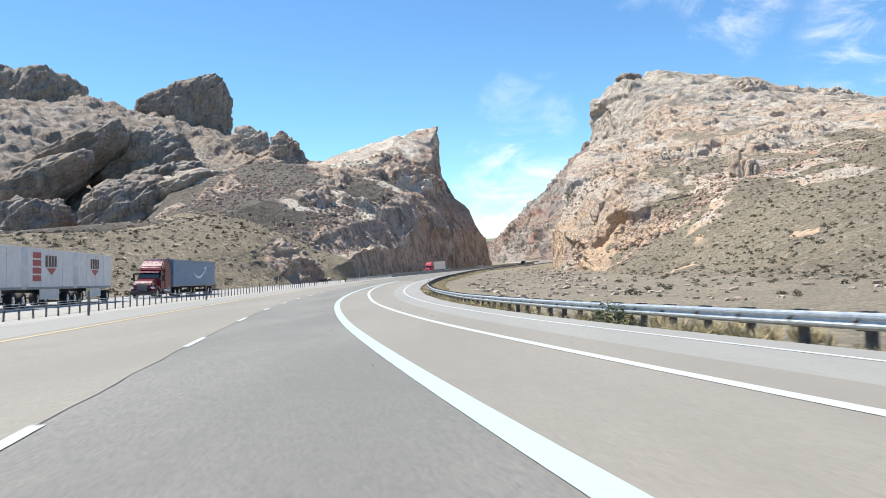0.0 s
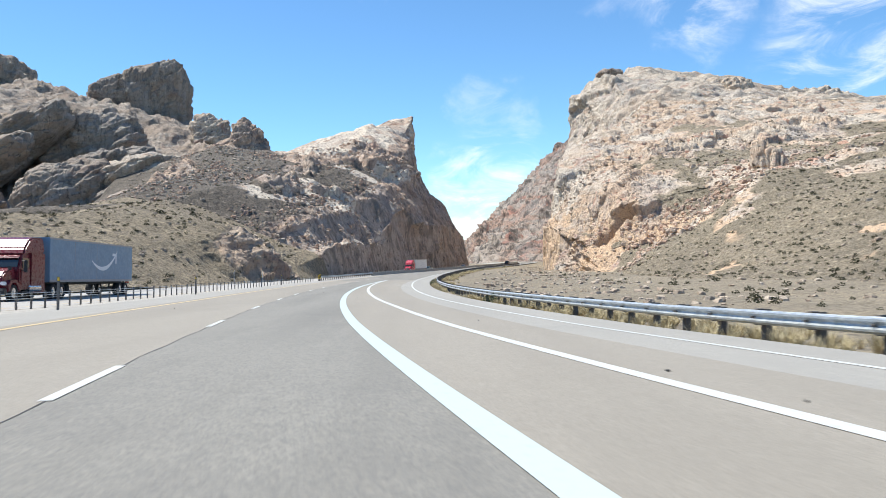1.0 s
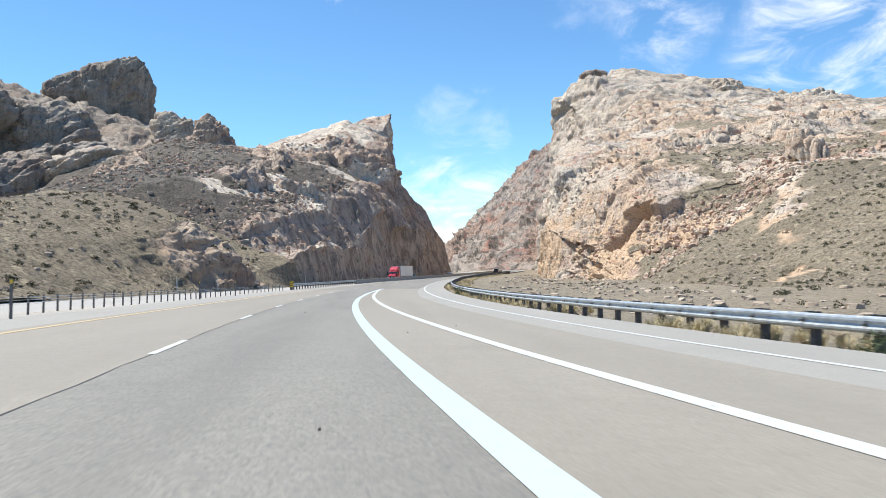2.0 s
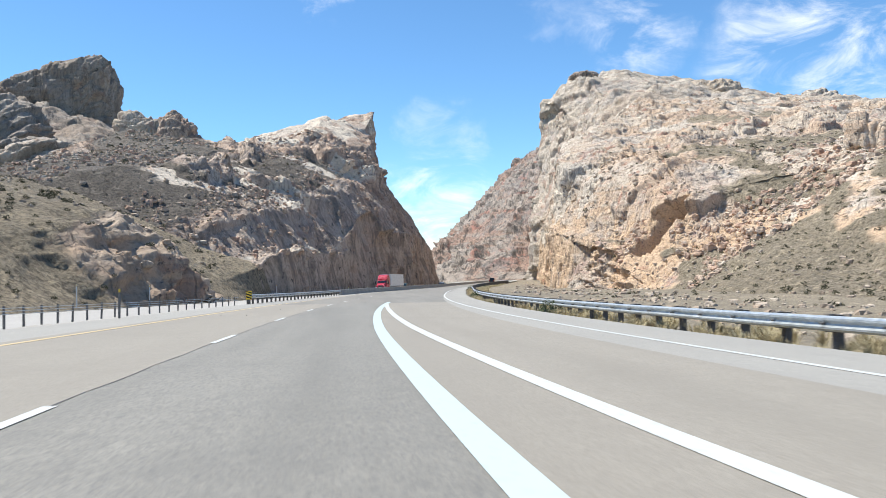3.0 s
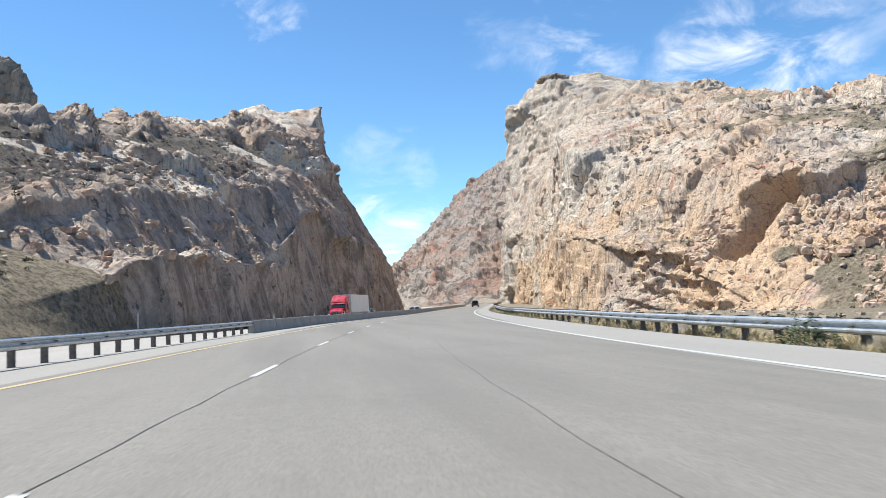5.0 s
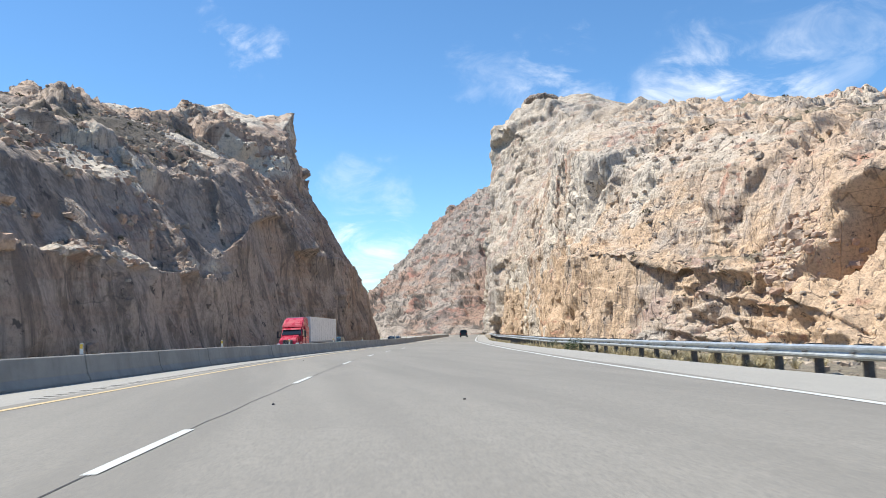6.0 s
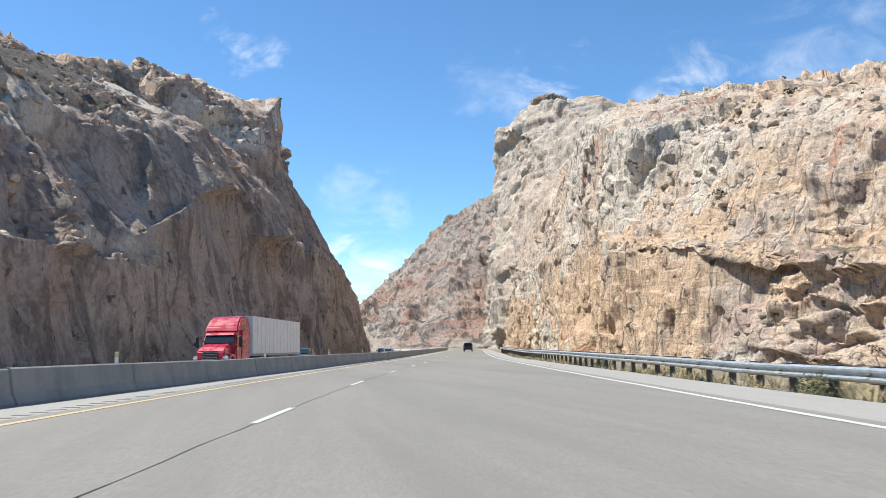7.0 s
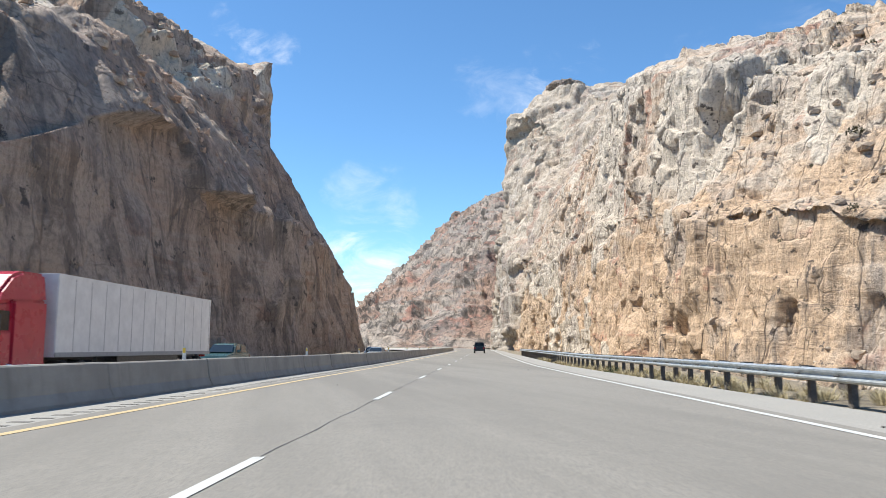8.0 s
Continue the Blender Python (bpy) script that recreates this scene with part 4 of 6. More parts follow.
SHADE = {
    207: ((-31, -13), (-36, -11), (-42, -8), (-54, -2), (-70, 4), (-92, 4), (-120, 3), (-150, 2)),
    214: ((-30, -11.2), (-34, -8.2), (-40, -4.5), (-52, 2), (-68, 8), (-90, 8), (-120, 7), (-150, 6)),
    230: ((-28, -11.8), (-30, -7), (-35, -5), (-43, -1), (-66, 9), (-85, 7), (-120, 2), (-150, -2)),
    245: ((-25, -12.2), (-26, -3.2), (-29, -2.4), (-34, 3), (-56, 13.5), (-80, 13), (-110, 4), (-150, -2)),
    267: ((-20.5, -12.8), (-21.5, -3.4), (-24.5, -2.5), (-29, 6), (-46, 15.5), (-72, 19), (-100, 8), (-140, -2)),
    301: ((-13, -13.8), (-14.5, -4), (-16, 0), (-23, 11.5), (-38, 19), (-60, 24), (-88, 21), (-130, 3)),
    321: ((-7.5, -14.4), (-9.5, 0), (-10.8, 7), (-15, 14), (-32, 23.5), (-55, 28.5), (-82, 29.5), (-120, 15)),
    342: ((0.5, -15), (-2.5, 3), (-5, 10), (-12, 19.5), (-27, 27), (-50, 30), (-78, 36), (-115, 28)),
}
NARROWS = {
    342: ((0.5, -15), (-2.0, 3), (-5, 10), (-12, 19.5), (-27, 27), (-50, 30), (-78, 36), (-115, 28)),
    384: ((12, -16.3), (9.3, 3), (4.3, 13), (-1.6, 21.5), (-8, 33), (-26, 41.5), (-50, 34), (-80, 38)),
    430: ((19, -17.8), (15, 3), (8, 16), (-1, 26.5), (-5, 46), (-25, 54.5), (-45, 49), (-72, 42)),
    452: ((24, -18.6), (19.5, 1), (11, 14), (0, 25.5), (-3.5, 49), (-18, 58), (-40, 55), (-72, 45)),
    474: ((27.4, -19.4), (23.2, -2.5), (14, 12.5), (2, 24.7), (-1.4, 48), (-7, 57.5), (-24, 57), (-72, 47)),
    486: ((28.5, -19.8), (24, -2), (15, 14.5), (1.8, 25.5), (-0.8, 46), (-2, 66.5), (-13, 65), (-72, 50)),
    498: ((29, -20), (24, -1), (15, 15.5), (1.8, 26.5), (-0.8, 46), (-1.5, 69), (-13, 68), (-72, 51)),
    516: ((31, -20.3), (26, -6), (19, 9), (8, 22), (1, 30), (-8, 40), (-20, 46), (-72, 48)),
}
v, u = loft({**SHADE, **NARROWS}, 0.55, (0.5, 0.5, 0.5, 0.55, 0.8, 1.4, 2.6))
X, Y, Z = v[..., 0], v[..., 1], v[..., 2]
above = smoothstep(2.85, 3.4, u)[None, :] * smoothstep(420, 380, Y) + smoothstep(4.2, 4.9, u)[None, :] * smoothstep(380, 420, Y)
soil = above * smoothstep(0.1, 0.6, fbm(v, (26, 26, 20), 3, 66) + 0.7 * smoothstep(318, 250, Y - 0.3 * X - 10) + 0.9 * smoothstep(-40, -58, X)) * smoothstep(400, 320, Y) * 0.95
swell = 1.4 * fbm(v, (26, 26, 22), 3, 61) + 1.1 * lumps(v, (15, 15, 30), 62, 2) - 0.6
near = bent(v, 8, 0.12, 63)
wall = swell + 0.7 * slabs(near, (17, 17, 28), 64, 0.1) + 0.5 * slabs(near, (6, 6, 13), 60, 0.1) + 0.2 * slabs(near, (2.6, 2.6, 9), 57, 0.2) + 0.5 * fissures(v, (20, 20, 40), 65, 0.025) - 0.6 * np.abs(fbm(v, (2.6, 2.6, 20), 2, 67)) * smoothstep(300, 360, Y) + 0.05 * fbm(v, (1.8, 1.8, 2.5), 2, 68)
crest = smoothstep(372, 402, Y) * smoothstep(3.8, 4.5, u)[None, :]
crag = (1.4 - 1.0 * crest) * (1 - 0.45 * smoothstep(4.0, 4.8, u)[None, :]) * cliff_relief(v, 69, smoothstep(-0.3, 0.3, fbm(v, (18, 18, 14), 3, 70)), 1.15) + 1.3 * (1 - crest) * ledges(v, 3.4, 77, (-0.35, 0.2)) + crest * (1.6 * lumps(v, (14, 14, 10), 89) - 0.8)
d = wall * (1 - above) + above * ((1 - soil) * crag + soil * 0.3 * fbm(v, (4, 4, 4), 3, 78))
bench = np.exp(-(((u - 1.45) / 0.45) ** 2))[None, :] * smoothstep(312, 292, Y) * smoothstep(222, 240, Y)
d = (d + bench * (0.5 * slabs(v, (2.2, 2.2, 1.2), 59, 0.2) + 0.2 * slabs(v, (1.1, 1.1, 0.7), 58, 0.25))) * smoothstep(209, 224, Y)
bleach = np.clip(1.3 * np.exp(-(((Y - 282) / 20) ** 2) - (((Z - 8) / 6) ** 2)) * smoothstep(2.6, 3.0, u)[None, :] * (0.6 + 1.2 * fbm(v, (9, 9, 5), 3, 79)) + 0.9 * above * smoothstep(-0.08, 0.3, fbm(v, (14, 14, 7), 3, 80) - 0.25 * smoothstep(330, 290, Y)) + bench * (0.7 + 0.8 * fbm(v, (5, 5, 3), 3, 82)), 0, 1)
bleach = np.maximum(bleach * smoothstep(-64, -44, X), 0.5 * crest * smoothstep(478, 466, Y))
soil = soil * (1 - 0.8 * bleach)
tagged(sheet("canyon_wall", pushed(v, d), wall_rock, soil, bleach=bleach), "tall dark-streaked sandstone canyon wall with a beak-shaped peak", "cliff")

SLICK = {
    245: ((-70, 2), (-120, -5), (-180, -7), (-240, -3), (-330, 12), (-460, 40)),
    340: ((-70, 24), (-115, 9), (-160, -1), (-220, 5), (-310, 24), (-460, 66)),
    450: ((-70, 36), (-110, 40), (-165, 34), (-230, 40), (-310, 66), (-460, 110)),
    582: ((-66, 46), (-106, 58), (-150, 66), (-215, 66), (-300, 106), (-460, 130)),
    745: ((-50, 52), (-125, 72), (-162, 92), (-262, 126), (-330, 142), (-470, 146)),
    860: ((-50, 40), (-125, 60), (-180, 70), (-240, 80), (-330, 80), (-470, 90)),
}
v, u = loft(SLICK, 1.5, 1.6)
soil = smoothstep(0.0, 0.5, fbm(v, (50, 50, 30), 3, 81)) * smoothstep(480, 360, v[..., 1])
tip = v + 0.0
tip[..., 2] += 0.45 * v[..., 0]
d = (1 - soil) * (7.0 * lumps(tip, (46, 40, 20), 83) - 4.5 + 3.0 * ledges(v, 9, 84, (0.4, 0.1)) + 1.2 * fbm(v, (6, 6, 4), 3, 85) + 1.6 * slabs(tip, (16, 16, 7), 88, 0.1) + 1.5 * fissures(tip, (34, 34, 14), 86, 0.03)) + 1.5 * fbm(v, (40, 40, 30), 3, 87)
tagged(sheet("slickrock_slope", pushed(v, d), butte_rock, soil), "grey slickrock slope of tilted slabs", "hill")

FAR = {
    660: ((-90, -27), (40, -27), (60, -27), (90, -26), (120, -24), (160, -20), (300, 0), (420, 10)),
    760: ((-90, -28), (40, -28), (75, -6), (100, 14), (130, 38), (200, 60), (300, 80), (420, 90)),
    938: ((-90, -30), (60, -20), (84, 2), (117, 34), (151, 66), (200, 96), (300, 120), (420, 125)),
    1150: ((-90, -32), (80, -20), (130, 26), (180, 76), (230, 114), (290, 140), (380, 160), (480, 150)),
    1350: ((-90, -34), (90, -20), (190, 66), (240, 124), (272, 150), (323, 176), (420, 180), (520, 170)),
    1480: ((-90, -34), (90, -30), (220, 30), (280, 60), (320, 80), (360, 90), (440, 90), (520, 90)),
}
v, u = loft(FAR, 2.2, 2.0)
d = cliff_relief(v, 91, 0.8 * smoothstep(-0.3, 0.3, fbm(v, (60, 60, 40), 3, 92)), 2.6) + 4.5 * ledges(v, 13, 93, (0.55, -0.2))
d = d * smoothstep(659, 700, v[..., 1])
tagged(sheet("far_ridge", pushed(v, d), red_rock, np.zeros(v.shape[:2]), flip=True), "far bedded red and buff sandstone ridge", "ridge")


def rock_mass(name, at, size, turn, lean, seed, label, mat=None, fine=1.0, square=2.6, round_off=1.0, rise=0.0):
    """A great rounded block: a swollen box, leaning, with bedded and jointed sides."""
    n = int(90 * fine)
    a = np.linspace(-math.pi / 2, math.pi / 2, n)[:, None]
    b = np.linspace(0, 2 * math.pi, 2 * n)[None, :]
    d = np.stack([np.cos(a) * np.cos(b), np.cos(a) * np.sin(b), np.sin(a) * np.ones_like(b)], -1)
    r = (np.abs(d) ** square).sum(-1) ** (-1 / square)
    p = d * r[..., None] * np.asarray(size)
    p[..., 2] += rise * p[..., 0]
    p[..., 0] += lean[0] * p[..., 2]
    p[..., 1] += lean[1] * p[..., 2]
    c, s = math.cos(radians(turn)), math.sin(radians(turn))
    p = np.stack([c * p[..., 0] - s * p[..., 1], s * p[..., 0] + c * p[..., 1], p[..., 2]], -1) + np.asarray(at, float)
    m = max(size)
    q = p + 0.0
    q[..., 2] -= 0.4 * (p[..., 0] - at[0])
    out = (p - np.asarray(at)) / np.linalg.norm(p - np.asarray(at), axis=-1, keepdims=True)
    disp = 0.10 * round_off * m * fbm(q, (m * 0.9,) * 3, 3, seed) + 0.16 * round_off * m * (lumps(q, (m * 0.8, m * 0.8, m * 0.4), seed) - 0.5)
    disp = disp + 0.045 * m * ledges(q, m * 0.16, seed + 5, (0, 0)) + 0.05 * m * slabs(q, (m * 0.5, m * 0.5, m * 0.3), seed + 3, 0.08) + 0.028 * m * slabs(q, (m * 0.17, m * 0.17, m * 0.09), seed + 7, 0.12) + 0.03 * m * fissures(q, (m * 0.9, m * 0.9, m * 0.5), seed + 4, 0.03) + 0.012 * m * fbm(q, (m * 0.08,) * 3, 3, seed + 6)
    p = p + out * disp[..., None]
    p[:, -1] = p[:, 0]
    return tagged(sheet(name, p, mat or butte_rock, np.zeros(p.shape[:2])), label, "rock")


rock_mass("butte", (-252, 770, 100), (40, 40, 56), 6, (0.0, 0.0), 101, "square-shouldered grey sandstone butte on the skyline", fine=1.9, square=11.0, round_off=0.32, rise=0.3)
rock_mass("butte", (-403, 742, 108), (58, 52, 62), 0, (0.0, 0.0), 102, "blunt grey sandstone butte on the skyline", fine=1.7, square=8.0, round_off=0.5, rise=-0.04)
rock_mass("rock_pinnacle", (-97, 488, 51), (9.5, 8, 18), 20, (-0.12, 0.0), 103, "reddish rock horn on the ridge", wall_rock, square=2.3, round_off=1.0)
rock_mass("rock_pinnacle", (-113, 490, 46), (17, 9, 11), 0, (0, 0), 104, "reddish rock shoulder below the horn", wall_rock, square=2.6, rise=0.45)
rock_mass("rock_pinnacle", (-94, 486, 42), (21, 11, 11), 0, (0, 0), 119, "reddish rock base of the horn", wall_rock, square=2.4, rise=-0.25)
rock_mass("rock_dome", (-144, 600, 72), (14, 14, 18), 0, (0, 0), 110, "pale slab of slickrock behind the horn", dome_rock, square=2.2, rise=-0.3)
rock_mass("rock_dome", (-140, 348, 11), (21, 19, 21), 12, (0.12, 0.0), 105, "great dark-faced boulder behind the scrub hill", fine=1.6, square=2.7, round_off=0.7)
rock_mass("rock_dome", (-184, 346, 7), (16, 17, 18), -15, (0.1, 0.0), 118, "great rounded boulder behind the scrub hill", fine=1.3, square=2.8)
rock_mass("rock_dome", (-115, 350, 24), (25, 14, 9), -10, (0.15, 0), 106, "long pale slab of slickrock", dome_rock, fine=1.3, rise=0.12)
rock_mass("rock_dome", (-112, 338, 17), (14, 9, 6), 10, (0, 0), 113, "low tilted slab beside the boulder", fine=1.0, rise=0.2)
rock_mass("rock_dome", (-213, 432, 45), (36, 24, 13), 8, (0.0, 0), 107, "steep rib of grey slickrock", fine=1.6, square=2.5, round_off=0.6, rise=0.6)
rock_mass("rock_dome", (-224, 408, 26), (38, 20, 14), 4, (0.0, 0), 108, "steep rib of grey slickrock", fine=1.6, square=2.5, round_off=0.6, rise=0.6)
rock_mass("rock_dome", (-176, 462, 48), (27, 22, 21), 20, (0.2, 0), 109, "great rounded slickrock dome", fine=1.4, square=2.6)
rock_mass("rock_dome", (-218, 500, 54), (30, 24, 18), 0, (0.2, 0), 112, "great rounded slickrock dome", fine=1.4, square=2.6, rise=0.2)
rock_mass("rock_dome", (-148, 412, 34), (20, 16, 11), 15, (0.1, 0), 120, "rounded grey slickrock dome", fine=1.2, rise=0.15)
rock_mass("rock_dome", (-136, 322, 1), (19, 9, 5), 5, (0, 0), 121, "low boulders at the foot of the scrub hill", fine=1.0)
rock_mass("rock_pinnacle", (258, 1362, 138), (10, 11, 14), 0, (0, 0), 114, "far square rock knob", red_rock)
rock_mass("rock_pinnacle", (166, 674, 127), (11, 8, 5), 0, (-0.2, 0), 115, "dark cap rock on the massif", wall_rock)
rock_mass("rock_dome", (286, 566, 74), (20, 22, 18), 0, (0, 0), 116, "round pale rock on the massif", dome_rock)
rock_mass("rock_dome", (240, 600, 92), (13, 14, 16), 0, (0, 0), 117, "round pale rock on the massif", dome_rock)

# upright tan fins along the crest of the scrub hill
for i in range(7):
    x, y, top = 92.6 + 0.25 * i + 0.9 * max(i - 2, 0), 248 - 1.1 * i, 18.6 - 0.25 * i - 0.75 * max(i - 2, 0)
    rock_mass("rock_fin", (x, y, top - 0.6 + 0.5 * (i % 3)), (0.8 + 0.4 * (i % 2), 1.5, 3.6), 20 * i, (0.05, 0), 130 + i, "upright tan rock fin on the hill crest", cliff_rock, 0.22, 3.5)



# ---- guard rails and barriers ----
BEAM = ((0.0, 0.0), (0.015, 0.02), (0.075, 0.045), (0.08, 0.085), (0.02, 0.125), (0.005, 0.155), (0.02, 0.185), (0.08, 0.225), (0.075, 0.265), (0.015, 0.29), (0.0, 0.31))


def beam_section(lat_of, y0, y1, side, low, lift):
    """A length of W-shaped rail, its waves towards the road; side: +1 where the road lies to its left."""
    ys = np.linspace(y0, y1, 4)
    pts = []
    for y in ys:
        row = [on_road(y, float(lat_of(y)) - side * o, low + h + lift(y)) for o, h in BEAM]
        row += [on_road(y, float(lat_of(y)) - side * (o - 0.012), low + h + lift(y)) for o, h in BEAM[::-1]]
        pts.append(row)
    v = np.array(pts)
    ny, nx = v.shape[:2]
    k = np.arange(ny * nx).reshape(ny, nx)
    k2 = np.roll(k, -1, axis=1)
    q = np.stack([k[:-1], k2[:-1], k2[1:], k[1:]], -1).reshape(-1, 4)
    me = mesh_from("rail", v.reshape(-1, 3), q if side < 0 else q[:, ::-1])
    me.materials.append(zinc)
    return me


def guard_rail(label, lat_of, y0, y1, side, low, lift, pitch=1.905):
    thing = tagged(new("guard_rail"), label, "guard rail")
    post = boxed((-0.075, -0.10, -0.7), (0.075, 0.10, low + 0.33), 0.01)
    post_me = bpy.data.meshes.new("post")
    post.to_mesh(post_me)
    post.free()
    post_me.materials.append(post_mat)
    block = boxed((-0.09, -0.075, low - 0.02), (0.09, 0.075, low + 0.34), 0.008)
    block_me = bpy.data.meshes.new("spacer_block")
    block.to_mesh(block_me)
    block.free()
    block_me.materials.append(post_mat)
    bolt = rod(bmesh.new(), (-side * 0.02, 0, low + 0.155), (-side * 0.13, 0, low + 0.155), 0.022, segments=8)
    bolt_me = bpy.data.meshes.new("bolt")
    bolt.to_mesh(bolt_me)
    bolt.free()
    bolt_me.materials.append(steel_dark)
    y, i = y0, 0
    while y < y1:
        m = road_frame(y, float(lat_of(y)), lift(y))
        share_part("spacer_block", block_me, thing, m @ Matrix.Translation((side * 0.09, 0, 0)))
        share_part("post", post_me, thing, m @ Matrix.Translation((side * 0.255, 0, 0)))
        share_part("bolt", bolt_me, thing, m)
        if i % 2 == 0:
            ye = min(y + 2 * pitch * 0.985, y1)
            ob = new("rail", beam_section(lat_of, y - 0.12, ye + 0.12, side, low + (0.004 if i % 4 else 0.0), lift))
            ob.parent = thing
        y += pitch * 0.985
        i += 1
    return thing


guard_rail("long galvanised W-beam guard rail on timber posts beside dry grass", rail_lat, -2, 372, 1, 0.21, lambda y: float(np.interp(y, [240, 275, 310], [0.0, 0.2, 0.3])))
guard_rail("galvanised W-beam guard rail leading to the concrete barrier", barrier_lat, 157.5, 207, -1, 0.46, lambda y: 0.0)


# cable fence in the median: steel posts and three cables
def fence_lat(y):
    return np.interp(y, [0, 60, 130, 157], [-12.2, -12.0, -11.8, -10.2])


fence = tagged(new("cable_fence"), "low cable fence with dull steel posts on gravel", "fence")
pm = bpy.data.meshes.new("post")
b = boxed((-0.04, -0.035, -0.3), (0.04, 0.035, 0.64), 0.012)
b.to_mesh(pm)
b.free()
pm.materials.append(steel_dark)
for i in range(105):
    y = -4 + i * 1.53
    share_part("post", pm, fence, road_frame(y, float(fence_lat(y))) @ pose(0, 0, 0, random.uniform(-1.5, 1.5), random.uniform(-1.5, 1.5), 0))
for h in (0.34, 0.45, 0.56):
    ys = np.arange(-6, 157, 3.0)
    rows = []
    for k in range(6):
        a = 2 * math.pi * k / 6
        rows.append(on_road(ys, fence_lat(ys) + 0.05 + 0.012 * math.cos(a), h + 0.012 * math.sin(a)))
    v = np.stack(rows, 1)
    k = np.arange(v.shape[0] * 6).reshape(-1, 6)
    k2 = np.roll(k, -1, axis=1)
    me = mesh_from("cable", v.reshape(-1, 3), np.stack([k[:-1], k2[:-1], k2[1:], k[1:]], -1).reshape(-1, 4), True)
    me.materials.append(zinc)
    new("cable", me).parent = fence

# concrete median barrier in cast lengths
barrier = tagged(new("concrete_barrier"), "stained concrete median barrier cast in lengths", "barrier")
PROFILE = ((-0.30, 0.0), (-0.30, 0.08), (-0.20, 0.28), (-0.12, 0.79), (-0.09, 0.82), (0.09, 0.82), (0.12, 0.79), (0.20, 0.28), (0.30, 0.08), (0.30, 0.0))
y = 206.0
while y < 560:
    y2 = y + 5.95
    ys = np.linspace(y + 0.03, y2 - 0.03, 4)
    off = random.uniform(-0.012, 0.012)
    v = np.array([[on_road(q, float(barrier_lat(q)) + o + off, h - 0.02 + (h > 0.5) * off) for o, h in PROFILE] for q in ys])
    k = np.arange(v.shape[0] * v.shape[1]).reshape(v.shape[:2])
    quads = np.stack([k[:-1, :-1], k[1:, :-1], k[1:, 1:], k[:-1, 1:]], -1).reshape(-1, 4)
    caps = []
    for row, turn in ((k[0], 1), (k[-1], -1)):
        for i in range(4):
            q = (row[i], row[i + 1], row[8 - i], row[9 - i])
            caps.append(q if turn > 0 else q[::-1])
    me = mesh_from("barrier_length", v.reshape(-1, 3), np.concatenate([quads, np.array(caps)]))
    me.materials.append(concrete)
    new("barrier_length", me).parent = barrier
    y = y2


# reflector posts on the barrier and beside the road
def reflector_post(m, tall, label, mat):
    t = tagged(new("reflector_post"), label, "reflector post", "reflector posts")
    part("stem", boxed((-0.05, -0.012, -0.05), (0.05, 0.012, tall), 0.004), mat, t)
    part("reflector", boxed((-0.04, -0.018, tall - 0.16), (0.04, -0.008, tall - 0.03), 0.003), sign_yellow, t, "yellow reflector")
    t.matrix_basis = m
    return t


first = reflector_post(road_frame(212, float(barrier_lat(212)), 0.80), 0.34, "short yellow reflector post on the concrete barrier", white_plastic)
for i in range(1, 12):
    y = 212 + i * 14.5
    copy_thing(first, road_frame(y, float(barrier_lat(y)), 0.80))
tall = reflector_post(road_frame(62, -9.4), 1.25, "thin dark roadside marker post", steel_dark)
for y in (35, 88, 116, 128):
    copy_thing(tall, road_frame(y, -9.5))
thin = reflector_post(road_frame(176, -24.5), 1.9, "tall white-tipped marker post below the cliff", white_plastic)
for y in (160, 190, 225):
    copy_thing(thin, road_frame(y, -24.5))

# striped hazard marker at the rail's end
marker = tagged(new("hazard_marker"), "black and yellow striped hazard marker on a stout post", "road sign")
part("post", boxed((-0.1, -0.08, -0.4), (0.1, 0.08, 0.75), 0.015), post_mat, marker)
part("panel", boxed((-0.23, -0.13, 0.38), (0.23, -0.10, 1.06), 0.01), sign_yellow, marker, "yellow panel with black slanted stripes")
for i in range(3):
    bm = bmesh.new()
    z = 0.43 + i * 0.22
    vs = [bm.verts.new(p) for p in ((-0.225, -0.134, z + 0.13), (0.225, -0.134, z - 0.03), (0.225, -0.134, z + 0.08), (-0.225, -0.134, z + 0.24))]
    for q in vs:
        q.co.z = min(max(q.co.z, 0.385), 1.055)
    bm.faces.new(vs)
    bmesh.ops.solidify(bm, geom=bm.faces[:], thickness=0.003)
    part("stripe", bm, sign_black, marker)
marker.matrix_basis = road_frame(157.0, -9.6)

# back of a diamond sign beyond the far carriageway
sign = tagged(new("warning_sign"), "diamond warning sign seen from its bare back", "road sign")
part("post", boxed((-0.06, -0.06, -0.6), (0.06, 0.06, 3.2), 0.01), post_mat, sign)
bm = bmesh.new()
bmesh.ops.create_cone(bm, cap_ends=True, segments=4, radius1=0.86, radius2=0.86, depth=0.02, matrix=pose(0, -0.09, 2.7, 90, 0, 0))
part("panel", bm, sign_back, sign)
sign.matrix_basis = road_frame(84, -27.0)


# ---- vehicles: each looks along its own -y, its nose at y = 0 ----
def wheel_mesh(radius, width):
    """A tyre with a rounded tread, about the x axis."""
    bm = bmesh.new()
    n, rings = 24, []
    for x, r in ((-0.5, 0.62), (-0.5, 0.93), (-0.38, 1.0), (0.38, 1.0), (0.5, 0.93), (0.5, 0.62)):
        rings.append([bm.verts.new((x * width, r * radius * math.cos(2 * math.pi * k / n), r * radius * math.sin(2 * math.pi * k / n))) for k in range(n)])
    for a, b in zip(rings, rings[1:]):
        for k in range(n):
            bm.faces.new((a[k], a[(k + 1) % n], b[(k + 1) % n], b[k]))
    bmesh.ops.recalc_face_normals(bm, faces=bm.faces)
    return bm


